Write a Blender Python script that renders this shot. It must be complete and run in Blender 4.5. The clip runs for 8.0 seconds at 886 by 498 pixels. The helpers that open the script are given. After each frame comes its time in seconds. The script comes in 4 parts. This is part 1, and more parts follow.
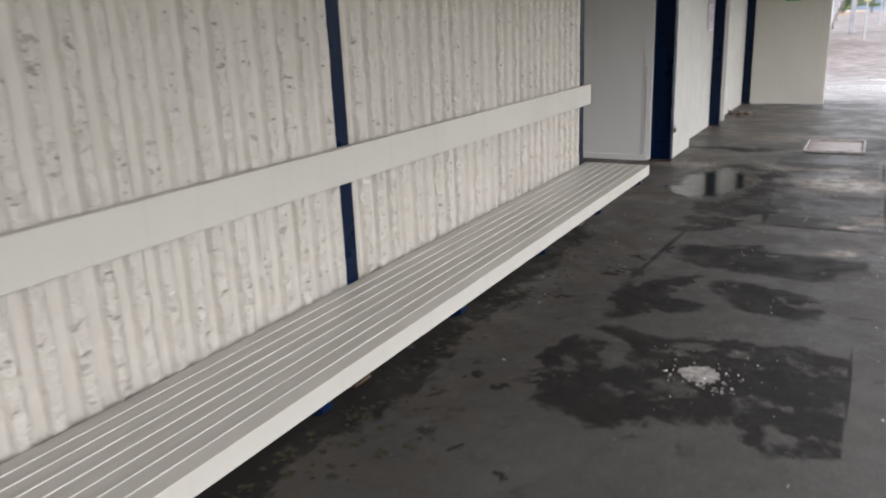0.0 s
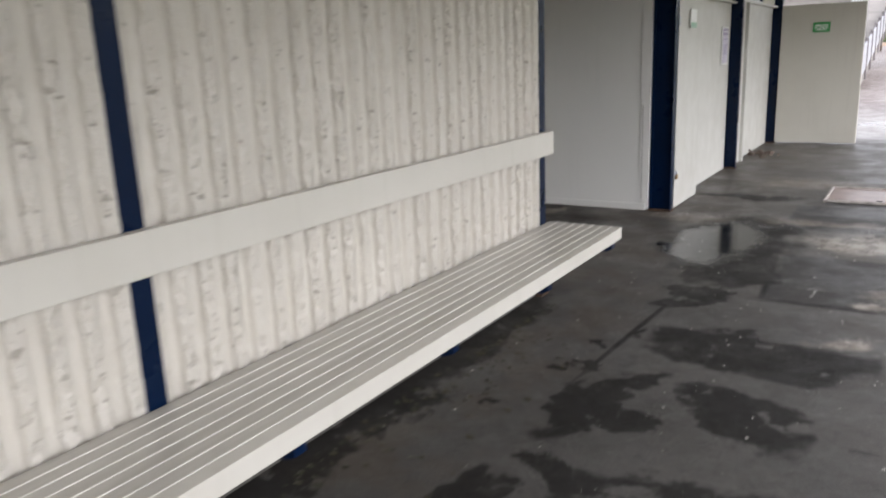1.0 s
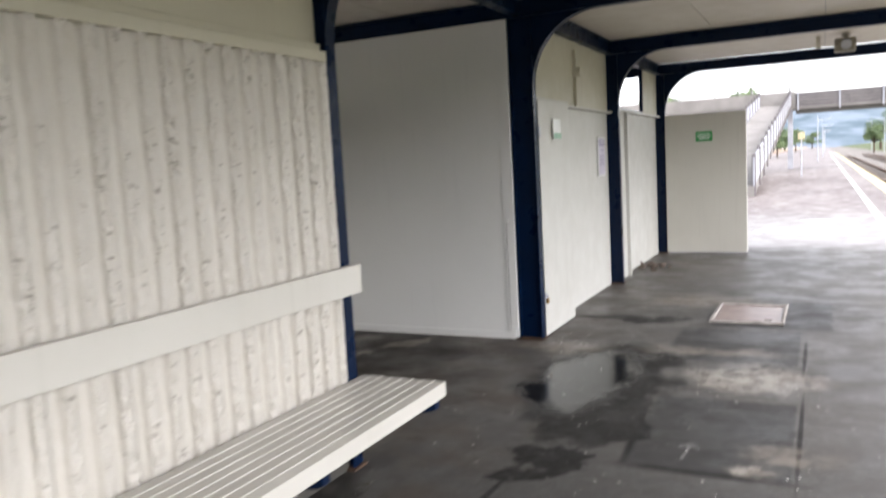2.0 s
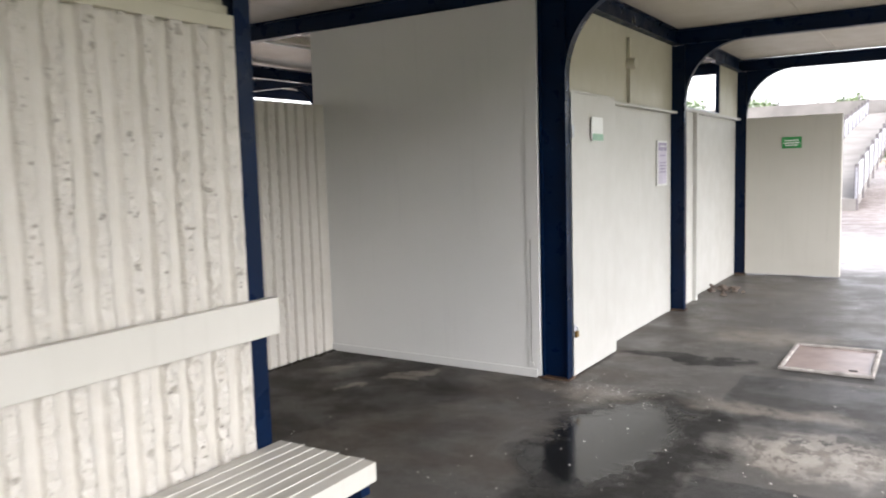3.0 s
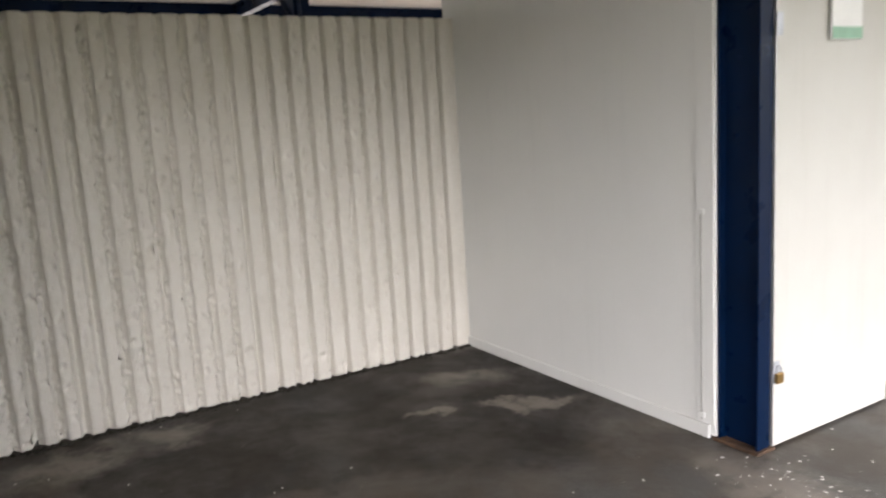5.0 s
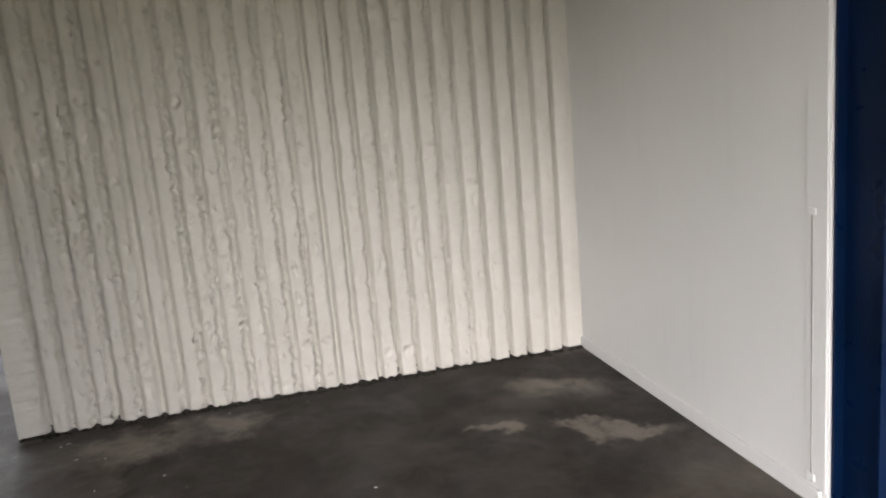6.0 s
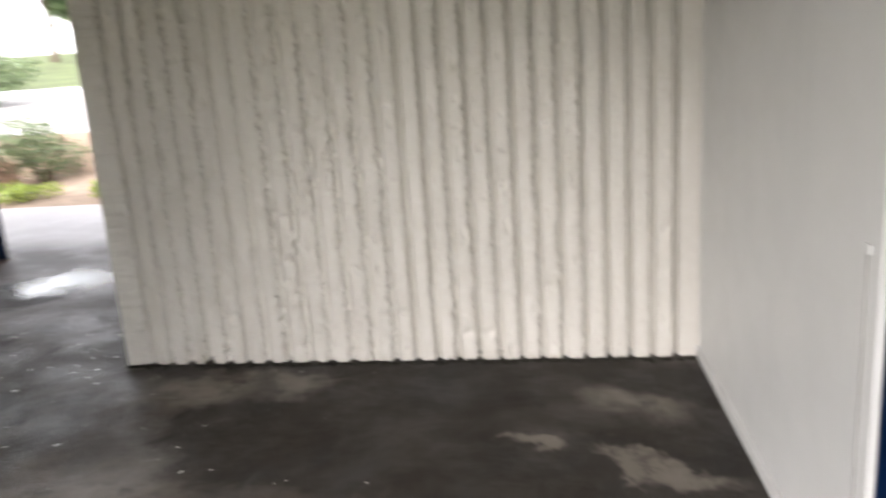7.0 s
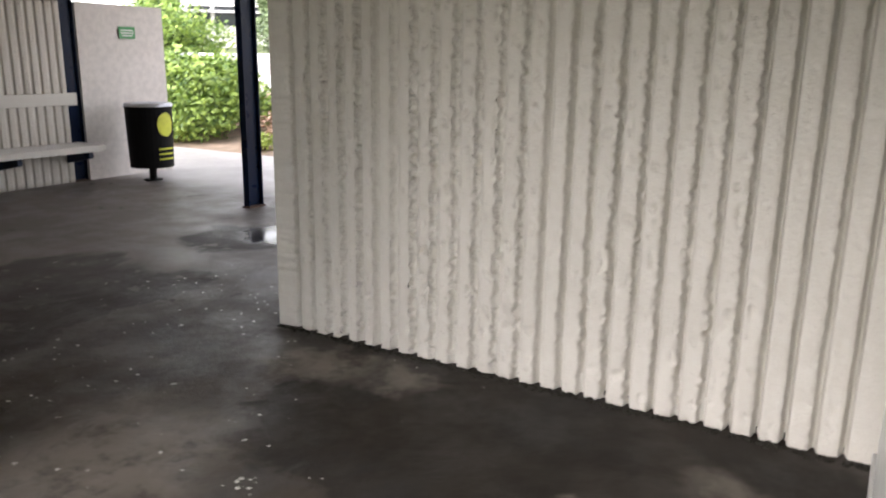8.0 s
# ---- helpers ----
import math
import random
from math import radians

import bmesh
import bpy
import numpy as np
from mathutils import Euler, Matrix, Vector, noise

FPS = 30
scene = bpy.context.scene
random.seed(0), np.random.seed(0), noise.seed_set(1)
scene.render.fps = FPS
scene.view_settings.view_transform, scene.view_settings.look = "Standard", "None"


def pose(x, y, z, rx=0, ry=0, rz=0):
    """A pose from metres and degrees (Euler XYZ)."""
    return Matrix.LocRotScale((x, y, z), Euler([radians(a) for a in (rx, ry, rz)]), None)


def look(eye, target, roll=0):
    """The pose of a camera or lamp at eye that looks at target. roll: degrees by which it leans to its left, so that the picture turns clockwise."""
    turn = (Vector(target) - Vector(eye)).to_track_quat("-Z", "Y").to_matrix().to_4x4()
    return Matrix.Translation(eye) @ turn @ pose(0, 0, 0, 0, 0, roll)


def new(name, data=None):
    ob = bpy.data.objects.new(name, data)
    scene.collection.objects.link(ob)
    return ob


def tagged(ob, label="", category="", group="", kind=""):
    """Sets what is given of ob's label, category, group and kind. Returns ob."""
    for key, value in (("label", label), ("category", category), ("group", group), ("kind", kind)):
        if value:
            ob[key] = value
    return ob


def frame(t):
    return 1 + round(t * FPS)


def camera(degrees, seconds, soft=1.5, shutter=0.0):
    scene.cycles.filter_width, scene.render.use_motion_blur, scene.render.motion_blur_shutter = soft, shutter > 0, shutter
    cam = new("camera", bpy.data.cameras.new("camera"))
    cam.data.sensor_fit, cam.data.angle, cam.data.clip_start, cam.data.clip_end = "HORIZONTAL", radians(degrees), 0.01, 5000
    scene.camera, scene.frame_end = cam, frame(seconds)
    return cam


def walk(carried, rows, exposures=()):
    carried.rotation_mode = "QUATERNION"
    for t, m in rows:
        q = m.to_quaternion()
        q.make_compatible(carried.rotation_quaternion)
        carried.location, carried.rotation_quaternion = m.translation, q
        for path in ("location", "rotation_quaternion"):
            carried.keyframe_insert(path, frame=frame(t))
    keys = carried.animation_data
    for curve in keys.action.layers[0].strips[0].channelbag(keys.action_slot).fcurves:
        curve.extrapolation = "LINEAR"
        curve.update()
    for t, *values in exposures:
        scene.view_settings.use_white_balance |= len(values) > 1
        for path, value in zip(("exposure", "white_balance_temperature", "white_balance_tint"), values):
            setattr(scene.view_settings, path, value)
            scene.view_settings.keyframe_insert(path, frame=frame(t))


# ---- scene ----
cam = camera(60.0, 8.0, soft=1.9, shutter=0.5)
METRES, EYE, TILT, LEAN, TURN = 8.671, 1.5, 0.0, 0.0, 29.4
ROWS = [
    (0.0, 0.0, 0.0, 0.0, -0.66, -16.18, 2.27),
    (0.5, 0.0349, 0.0505, 0.0021, 1.54, -16.45, 0.63),
    (1.0, 0.075, 0.1028, 0.0022, 2.23, -14.0, 2.21),
    (1.5, 0.1133, 0.1598, 0.0022, 0.81, -11.34, 0.98),
    (2.0, 0.1572, 0.2128, 0.0027, -3.19, -6.2, 3.12),
    (2.2, 0.174, 0.2315, 0.0047, -1.28, -5.05, 1.2),
    (3.3, 0.2434, 0.3635, 0.002, 5.2, -5.85, 2.5),
    (3.5, 0.2544, 0.3874, 0.004, 6.93, -5.64, 2.49),
    (4.0, 0.2798, 0.4469, 0.0003, 12.64, -7.44, 1.68),
    (4.5, 0.3102, 0.5107, -0.0035, 19.2, -8.08, 2.83),
    (5.0, 0.3327, 0.5702, -0.0031, 29.01, -9.52, 3.5),
    (5.2, 0.337, 0.5945, -0.0036, 31.6, -11.4, 3.75),
    (6.3, 0.3865, 0.708, -0.0046, 51.5, -11.6, 3.8),
    (6.5, 0.3946, 0.7364, -0.0057, 53.74, -13.79, 2.34),
    (7.0, 0.3972, 0.7884, -0.002, 67.64, -13.42, 3.78),
    (7.5, 0.3962, 0.8414, -0.0022, 84.96, -12.32, 2.84),
    (8.0, 0.3779, 0.8853, -0.0001, 91.45, -13.91, -0.81),
]
walk(cam, [(t, pose(0, 0, EYE, TILT, LEAN, TURN) @ pose(METRES * x, METRES * y, METRES * z, 90 + pitch, roll, yaw)) for t, x, y, z, yaw, pitch, roll in ROWS],
     exposures=[(0.0, 1.87, 6460, 14), (2.0, 2.34, 6460, 14), (3.5, 2.62, 6510, 14), (4.5, 2.64, 6510, 14), (5.0, 2.86, 6660, 15), (6.5, 2.98, 6660, 15), (7.0, 3.05, 6660, 15), (7.5, 2.77, 6710, 15), (8.0, 2.89, 6710, 16)])

# ---- daylight ----
world = bpy.data.worlds.new("overcast_sky")
scene.world = world
world.use_nodes = True
wn = world.node_tree
sky = wn.nodes.new("ShaderNodeTexSky")
sky.sky_type, sky.sun_disc = "NISHITA", False
sky.sun_elevation, sky.sun_rotation = radians(58), radians(107)
sky.air_density, sky.dust_density = 1.0, 1.5
grey = wn.nodes.new("ShaderNodeHueSaturation")
grey.inputs["Saturation"].default_value = 0.22
wn.links.new(sky.outputs[0], grey.inputs["Color"])
wn.links.new(grey.outputs[0], wn.nodes["Background"].inputs["Color"])
wn.nodes["Background"].inputs["Strength"].default_value = 0.11

sun = new("sun", bpy.data.lights.new("sun", "SUN"))
sun.data.energy, sun.data.angle, sun.data.color = 1.3, radians(70), (1.0, 0.97, 0.94)
sun.matrix_world = look((8, -4, 7.5), (0, 0, 0))


# ---- shader helpers ----
class Shader:
    """A principled material with short helpers for its nodes."""

    def __init__(self, name, rough=0.6, metal=0.0):
        self.mat = bpy.data.materials.new(name)
        self.mat.use_nodes = True
        self.nt = self.mat.node_tree
        self.bsdf = self.nt.nodes["Principled BSDF"]
        self.bsdf.inputs["Roughness"].default_value = rough
        self.bsdf.inputs["Metallic"].default_value = metal
        self.pos = self.nt.nodes.new("ShaderNodeTexCoord").outputs["Object"]

    def put(self, socket, value):
        if isinstance(value, bpy.types.NodeSocket):
            self.nt.links.new(value, socket)
        elif isinstance(value, tuple) and len(value) == 3 and len(socket.default_value) == 4:
            socket.default_value = (*value, 1)
        else:
            socket.default_value = value

    def world(self):
        return self.nt.nodes.new("ShaderNodeNewGeometry").outputs["Position"]

    def chance(self):
        return self.nt.nodes.new("ShaderNodeObjectInfo").outputs["Random"]

    def island(self):
        return self.nt.nodes.new("ShaderNodeNewGeometry").outputs["Random Per Island"]

    def scaled(self, vec, sx, sy, sz):
        n = self.nt.nodes.new("ShaderNodeMapping")
        self.put(n.inputs["Vector"], vec)
        n.inputs["Scale"].default_value = (sx, sy, sz)
        return n.outputs[0]

    def noise(self, scale, detail=4.0, rough=0.55, vec=None, colour=False):
        n = self.nt.nodes.new("ShaderNodeTexNoise")
        self.put(n.inputs["Vector"], vec or self.pos)
        n.inputs["Scale"].default_value = scale
        n.inputs["Detail"].default_value = detail
        n.inputs["Roughness"].default_value = rough
        return n.outputs["Color" if colour else "Fac"]

    def spots(self, scale, vec=None):
        n = self.nt.nodes.new("ShaderNodeTexVoronoi")
        self.put(n.inputs["Vector"], vec or self.pos)
        n.inputs["Scale"].default_value = scale
        return n.outputs["Distance"]

    def step(self, value, lo, hi, out_lo=0.0, out_hi=1.0):
        n = self.nt.nodes.new("ShaderNodeMapRange")
        n.interpolation_type = "SMOOTHSTEP"
        self.put(n.inputs["Value"], value)
        for key, v in (("From Min", lo), ("From Max", hi), ("To Min", out_lo), ("To Max", out_hi)):
            n.inputs[key].default_value = v
        return n.outputs["Result"]

    def maths(self, op, a, b=0.0):
        n = self.nt.nodes.new("ShaderNodeMath")
        n.operation = op
        self.put(n.inputs[0], a)
        self.put(n.inputs[1], b)
        return n.outputs[0]

    def mix(self, fac, a, b):
        n = self.nt.nodes.new("ShaderNodeMix")
        n.data_type = "RGBA"
        self.put(n.inputs[0], fac)
        self.put(n.inputs[6], a)
        self.put(n.inputs[7], b)
        return n.outputs[2]

    def bump(self, height, strength=0.3, distance=0.01):
        n = self.nt.nodes.new("ShaderNodeBump")
        n.inputs["Strength"].default_value = strength
        n.inputs["Distance"].default_value = distance
        self.put(n.inputs["Height"], height)
        self.nt.links.new(n.outputs[0], self.bsdf.inputs["Normal"])

    def colour(self, value):
        self.put(self.bsdf.inputs["Base Color"], value)
        return self

    def rough(self, value):
        self.put(self.bsdf.inputs["Roughness"], value)
        return self


def painted(name, base, dirty, rough=0.5, grain=60.0, relief=0.15, streaks=0.35):
    """Paint with faint cloudy soiling, vertical run marks and a fine orange-peel relief."""
    s = Shader(name, rough)
    cloud = s.step(s.noise(1.3, 5), 0.35, 0.75)
    runs = s.step(s.noise(3.0, 6, 0.6, s.scaled(s.pos, 6, 6, 0.35)), 0.52, 0.8)
    fac = s.maths("MULTIPLY", s.maths("ADD", cloud, runs), streaks)
    s.colour(s.mix(fac, base, dirty))
    s.rough(s.step(s.noise(5.0), 0.3, 0.7, rough - 0.1, rough + 0.12))
    s.bump(s.noise(grain, 3), relief, 0.004)
    return s.mat


def fluted_paint():
    s = Shader("cream_paint_on_ribbed_concrete", 0.5)
    rib = s.nt.nodes.new("ShaderNodeAttribute")
    rib.attribute_name = "broken"
    rib = rib.outputs["Fac"]
    cloud = s.step(s.noise(1.1, 6), 0.35, 0.75, 0.0, 0.55)
    base = s.mix(cloud, (0.59, 0.56, 0.505), (0.50, 0.475, 0.425))
    base = s.mix(s.step(s.noise(14, 5, 0.65), 0.4, 0.7, 0, 0.35), base, (0.63, 0.61, 0.565))
    # scuffs and dents on the broken ribs; the dents' shade is coloured in
    scuff = s.step(s.noise(15, 4, 0.55, s.scaled(s.pos, 1, 1, 1.7)), 0.60, 0.67)
    pits = s.maths("MULTIPLY", s.step(s.spots(24, s.scaled(s.pos, 1, 1, 1.5)), 0.27, 0.12), s.step(s.noise(6, 3), 0.48, 0.58))
    worn = s.maths("MAXIMUM", s.maths("MULTIPLY", scuff, 0.7), s.maths("MULTIPLY", pits, 0.75))
    worn = s.maths("MULTIPLY", worn, s.maths("MULTIPLY", rib, s.step(s.noise(2.4, 4, 0.6), 0.34, 0.54, 0.45, 1.0)))
    s.colour(s.mix(worn, base, (0.27, 0.245, 0.205)))
    lumps = s.maths("MULTIPLY", s.noise(30, 4, 0.6, s.scaled(s.pos, 1, 1, 1.6)), rib)
    height = s.maths("SUBTRACT", s.maths("ADD", s.maths("MULTIPLY", s.noise(50, 5, 0.65), 0.45), s.maths("MULTIPLY", lumps, 1.6)), worn)
    s.bump(height, 0.7, 0.014)
    return s.mat


def steel_paint():
    s = Shader("navy_gloss_paint_on_steel", 0.32)
    chip = s.step(s.noise(22, 5, 0.7), 0.68, 0.74)
    tone = s.mix(s.step(s.noise(2.2, 4), 0.3, 0.7), (0.0007, 0.0068, 0.025), (0.001, 0.0095, 0.037))
    s.colour(s.mix(chip, tone, (0.02, 0.035, 0.08)))
    s.bsdf.inputs["Specular IOR Level"].default_value = 0.14
    s.rough(s.step(s.noise(7.0), 0.3, 0.7, 0.25, 0.45))
    s.bump(s.noise(30, 4), 0.15, 0.004)
    return s.mat


def asphalt():
    """Old station asphalt: aggregate, patched squares, wet stains, standing water and pale scrapes."""
    s = Shader("worn_damp_asphalt", 0.6)
    here = s.world()
    warp = s.nt.nodes.new("ShaderNodeVectorMath")
    warp.operation = "MULTIPLY_ADD"
    s.put(warp.inputs[0], s.noise(3.2, 5, 0.62, here, True))
    warp.inputs[1].default_value = (0.62, 0.62, 0.0)
    away = s.nt.nodes.new("ShaderNodeVectorMath")
    away.operation = "ADD"
    s.put(away.inputs[0], here)
    away.inputs[1].default_value = (-0.31, -0.31, 0.0)
    s.put(warp.inputs[2], away.outputs[0])

    def blot(x, y, rx, ry, turn=0.0, soft=0.16, bent=True):
        m = s.nt.nodes.new("ShaderNodeMapping")
        m.vector_type = "TEXTURE"
        s.put(m.inputs["Vector"], warp.outputs[0] if bent else here)
        m.inputs["Location"].default_value = (x, y, 0)
        m.inputs["Rotation"].default_value = (0, 0, radians(turn))
        m.inputs["Scale"].default_value = (rx, ry, 1)
        d = s.nt.nodes.new("ShaderNodeVectorMath")
        d.operation = "LENGTH"
        s.put(d.inputs[0], m.outputs[0])
        return s.step(d.outputs["Value"], 1 + soft, 1 - soft)

    def union(rows):
        total = None
        for row in rows:
            one = blot(*row)
            total = one if total is None else s.maths("MAXIMUM", total, one)
        return total

    damp = union([(*row, 0.0, 0.13)[:6] if len(row) == 4 else (*row, 0.13) for row in WET_DARK])
    crack = union([(*row, 0.0, 0.5, False)[:7] if len(row) == 4 else (*row, 0.5, False) for row in CRACKS])
    # ragged holes and droplets in the stains, a square-cut patch that stays wet
    holes = s.step(s.noise(5.5, 4, 0.55, here), 0.33, 0.40)
    patch = s.maths("MULTIPLY", union(SOAKED), s.step(s.noise(4.2, 4, 0.6, here), 0.36, 0.46))
    box_ = s.nt.nodes.new("ShaderNodeSeparateXYZ")
    s.put(box_.inputs[0], here)
    inside = s.maths("MULTIPLY", s.step(box_.outputs[0], 0.035, 0.02), s.step(box_.outputs[1], 3.70, 3.66))
    holes = s.maths("MAXIMUM", holes, s.step(box_.outputs[1], 5.8, 6.4))
    damp = s.maths("MAXIMUM", s.maths("MULTIPLY", damp, holes), s.maths("MULTIPLY", patch, inside))
    drops = s.maths("MULTIPLY", s.step(s.spots(5.0, warp.outputs[0]), 0.22, 0.15), s.step(s.noise(1.1, 3, 0.5, here), 0.5, 0.6))
    damp = s.maths("MAXIMUM", damp, s.maths("MULTIPLY", drops, s.step(box_.outputs[1], 6.0, 5.0)))
    damp = s.maths("MULTIPLY", damp, s.step(box_.outputs[0], -2.7, -1.9, 0.75, 1.0))
    damp = s.maths("MAXIMUM", damp, crack)
    water = union(WATER)
    pale = s.maths("MULTIPLY", union(PALE), s.step(s.noise(7, 6, 0.7, here), 0.28, 0.55))
    # aggregate and broad tone
    grain = s.noise(130, 3, 0.7, here)
    broad = s.step(s.noise(0.55, 6, 0.6, here), 0.3, 0.72)
    tone = s.mix(broad, (0.050, 0.0484, 0.047), (0.086, 0.083, 0.079))
    mottle = s.noise(8.5, 7, 0.72, here)
    tone = s.mix(s.step(mottle, 0.52, 0.68, 0, 0.55), tone, (0.098, 0.094, 0.091))
    tone = s.mix(s.step(mottle, 0.46, 0.32, 0, 0.6), tone, (0.027, 0.026, 0.026))
    ahead = s.nt.nodes.new("ShaderNodeSeparateXYZ")
    s.put(ahead.inputs[0], warp.outputs[0])
    # floor turns paler from y = 5 on, outside the bay
    ahead_pale = s.maths("MULTIPLY", s.step(ahead.outputs[1], 5.0, 6.8), s.step(ahead.outputs[0], -2.3, -1.6))
    tone = s.mix(ahead_pale, tone, s.mix(broad, (0.072, 0.0685, 0.064), (0.116, 0.1095, 0.1)))
    stones = s.step(s.spots(85, here), 0.3, 0.12)
    tone = s.mix(s.maths("MULTIPLY", stones, s.step(s.noise(40, 2, 0.5, here), 0.42, 0.6, 0, 0.9)), tone, (0.17, 0.165, 0.155))
    tone = s.mix(s.step(grain, 0.5, 0.75, 0, 0.3), tone, (0.1, 0.096, 0.09))
    tone = s.mix(s.step(s.noise(2.0, 6, 0.7, here), 0.55, 0.72, 0, 0.45), tone, (0.024, 0.022, 0.019))
    axes = s.nt.nodes.new("ShaderNodeSeparateXYZ")
    s.put(axes.inputs[0], here)
    grime = s.maths("MULTIPLY", s.step(axes.outputs[0], -1.6, -2.6), s.step(s.noise(1.6, 5, 0.6, here), 0.3, 0.62, 0.15, 0.95))
    tone = s.mix(grime, tone, (0.040, 0.030, 0.0205))
    dust = s.maths("MULTIPLY", s.step(s.noise(1.9, 5, 0.55, warp.outputs[0]), 0.54, 0.64, 0, 0.55), s.step(axes.outputs[0], -1.9, -2.5))
    tone = s.mix(dust, tone, (0.088, 0.070, 0.055))
    tan = s.maths("MULTIPLY", s.step(axes.outputs[0], -0.95, -1.5), s.step(s.noise(2.6, 6, 0.65, here), 0.42, 0.6, 0, 0.6))
    tone = s.mix(tan, tone, (0.074, 0.060, 0.047))
    # pale brown dust in the south-west, lifted further to paint in daylight
    dusty_daylit = s.maths("MULTIPLY", s.step(ahead.outputs[1], 5.0, 3.6), s.step(ahead.outputs[0], -2.3, -3.4))
    tone = s.mix(s.maths("MULTIPLY", dusty_daylit, 0.95), tone, s.mix(broad, (0.105, 0.092, 0.084), (0.2, 0.176, 0.16)))
    # smoother squares cut out and filled again
    edge_x = s.maths("ADD", box_.outputs[0], s.maths("MULTIPLY", s.maths("SUBTRACT", s.noise(6, 4, 0.6, here), 0.5), 0.06))
    edge_y = s.maths("ADD", box_.outputs[1], s.maths("MULTIPLY", s.maths("SUBTRACT", s.noise(7, 4, 0.6, here), 0.5), 0.06))
    for x0, x1, y0, y1 in ((-0.65, 0.14, 5.95, 7.12), (-0.82, 0.12, 8.0, 9.1), (-0.62, 0.35, 9.2, 10.4)):
        fill = s.maths("MULTIPLY", s.maths("MULTIPLY", s.step(edge_x, x0 - 0.012, x0 + 0.012), s.step(edge_x, x1 + 0.012, x1 - 0.012)),
                       s.maths("MULTIPLY", s.step(edge_y, y0 - 0.012, y0 + 0.012), s.step(edge_y, y1 + 0.012, y1 - 0.012)))
        tone = s.mix(s.maths("MULTIPLY", fill, 0.8), tone, (0.033, 0.0325, 0.0325))
    tone = s.mix(s.maths("MULTIPLY", damp, 0.84), tone, (0.0095, 0.0091, 0.0088))
    tone = s.mix(s.maths("MULTIPLY", pale, 0.75), tone, (0.22, 0.195, 0.165))
    chalk = s.maths("MULTIPLY", union(CHALK), s.step(s.noise(12, 5, 0.7, s.scaled(here, 1, 0.6, 1)), 0.44, 0.54))
    tone = s.mix(s.maths("MULTIPLY", chalk, 0.75), tone, (0.34, 0.315, 0.28))
    tone = s.mix(water, tone, (0.012, 0.012, 0.0115))
    # platform beyond the canopy: its daylight brightness is put into the colour
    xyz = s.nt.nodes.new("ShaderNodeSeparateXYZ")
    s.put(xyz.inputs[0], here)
    daylit_area = s.maths("MAXIMUM", s.step(xyz.outputs[1], 14.3, 15.6), s.maths("MAXIMUM", s.step(xyz.outputs[0], 1.7, 2.2), s.step(xyz.outputs[0], -6.8, -7.7)))
    daylit_tone = s.mix(s.noise(0.8, 5, 0.6, here), (0.2, 0.19, 0.186), (0.3, 0.288, 0.282))
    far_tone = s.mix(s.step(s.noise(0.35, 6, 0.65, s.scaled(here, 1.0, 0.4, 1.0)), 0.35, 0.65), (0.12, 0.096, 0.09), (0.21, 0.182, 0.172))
    daylit_tone = s.mix(s.step(xyz.outputs[0], -5.0, -7.0), daylit_tone, s.mix(s.noise(0.8, 5, 0.6, here), (0.46, 0.44, 0.43), (0.58, 0.56, 0.55)))
    daylit_tone = s.mix(s.step(xyz.outputs[1], 17.0, 24.0), daylit_tone, far_tone)
    tone = s.mix(daylit_area, tone, daylit_tone)
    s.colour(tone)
    dry = s.step(s.noise(2.2, 6, 0.65, here), 0.35, 0.65, 0.34, 0.62)
    r = s.maths("SUBTRACT", dry, s.maths("MULTIPLY", damp, -0.05))
    r = s.maths("MAXIMUM", s.maths("SUBTRACT", r, s.maths("MULTIPLY", water, 0.7)), 0.12)
    s.rough(r)
    s.put(s.bsdf.inputs["Specular IOR Level"], s.maths("ADD", s.maths("MULTIPLY", water, 0.3), s.maths("SUBTRACT", 0.32, s.maths("MULTIPLY", damp, 0.15))))
    still = s.maths("SUBTRACT", 1.0, water)
    height = s.maths("MULTIPLY", s.maths("ADD", s.maths("MULTIPLY", grain, 0.5), s.noise(14, 5, 0.6, here)), still)
    s.bump(height, 0.6, 0.008)
    return s.mat


# centre x, y, half-widths, turn of the wet stains and darker floor zones, standing water and pale marks
SOAKED = [(-0.36, 3.35, 0.50, 0.36, 0, 0.1), (-0.75, 2.88, 0.42, 0.28, 10, 0.1), (-1.1, 3.08, 0.16, 0.26, 10, 0.1), (-0.05, 2.85, 0.3, 0.22, 0, 0.1)]
WET_DARK = [(-0.50, 5.02, 0.56, 0.30, -8), (-0.42, 4.26, 0.36, 0.2, -42), (-1.0, 4.12, 0.11, 0.46, -14),
       (-0.84, 3.95, 0.12, 0.08), (-1.45, 3.88, 0.06, 0.05), (-1.32, 4.37, 0.05, 0.05), (-1.21, 4.48, 0.07, 0.05),
       # the long row at x = -1.85 darkens the floor along the bench wall
       (-1.85, 2.9, 0.22, 2.6), (-0.91, 3.48, 0.15, 0.10, -30), (-1.11, 2.82, 0.14, 0.09), (-1.26, 4.80, 0.09, 0.04), (-1.10, 7.4, 0.48, 1.0, 0), (-0.92, 6.55, 0.30, 0.45, 0), (-1.0, 5.97, 0.22, 0.07, 0),
       (-1.0, 5.8, 0.12, 0.25, -30), (-3.35, 7.7, 0.95, 0.85), (-3.35, 6.3, 0.6, 0.32), (-3.95, 6.9, 0.16, 1.5),
       # the last two rows darken the bay floor towards its corner
       (-1.3, 9.4, 0.55, 0.12), (-3.3, 3.9, 1.2, 0.5, 15), (-2.2, 4.9, 0.35, 0.5), (-5.5, 3.6, 0.5, 0.5), (-4.0, 3.2, 0.55, 0.4), (-4.05, 4.1, 0.6, 0.3), (-3.3, 7.0, 0.6, 0.6), (-3.75, 7.7, 0.25, 0.5)]
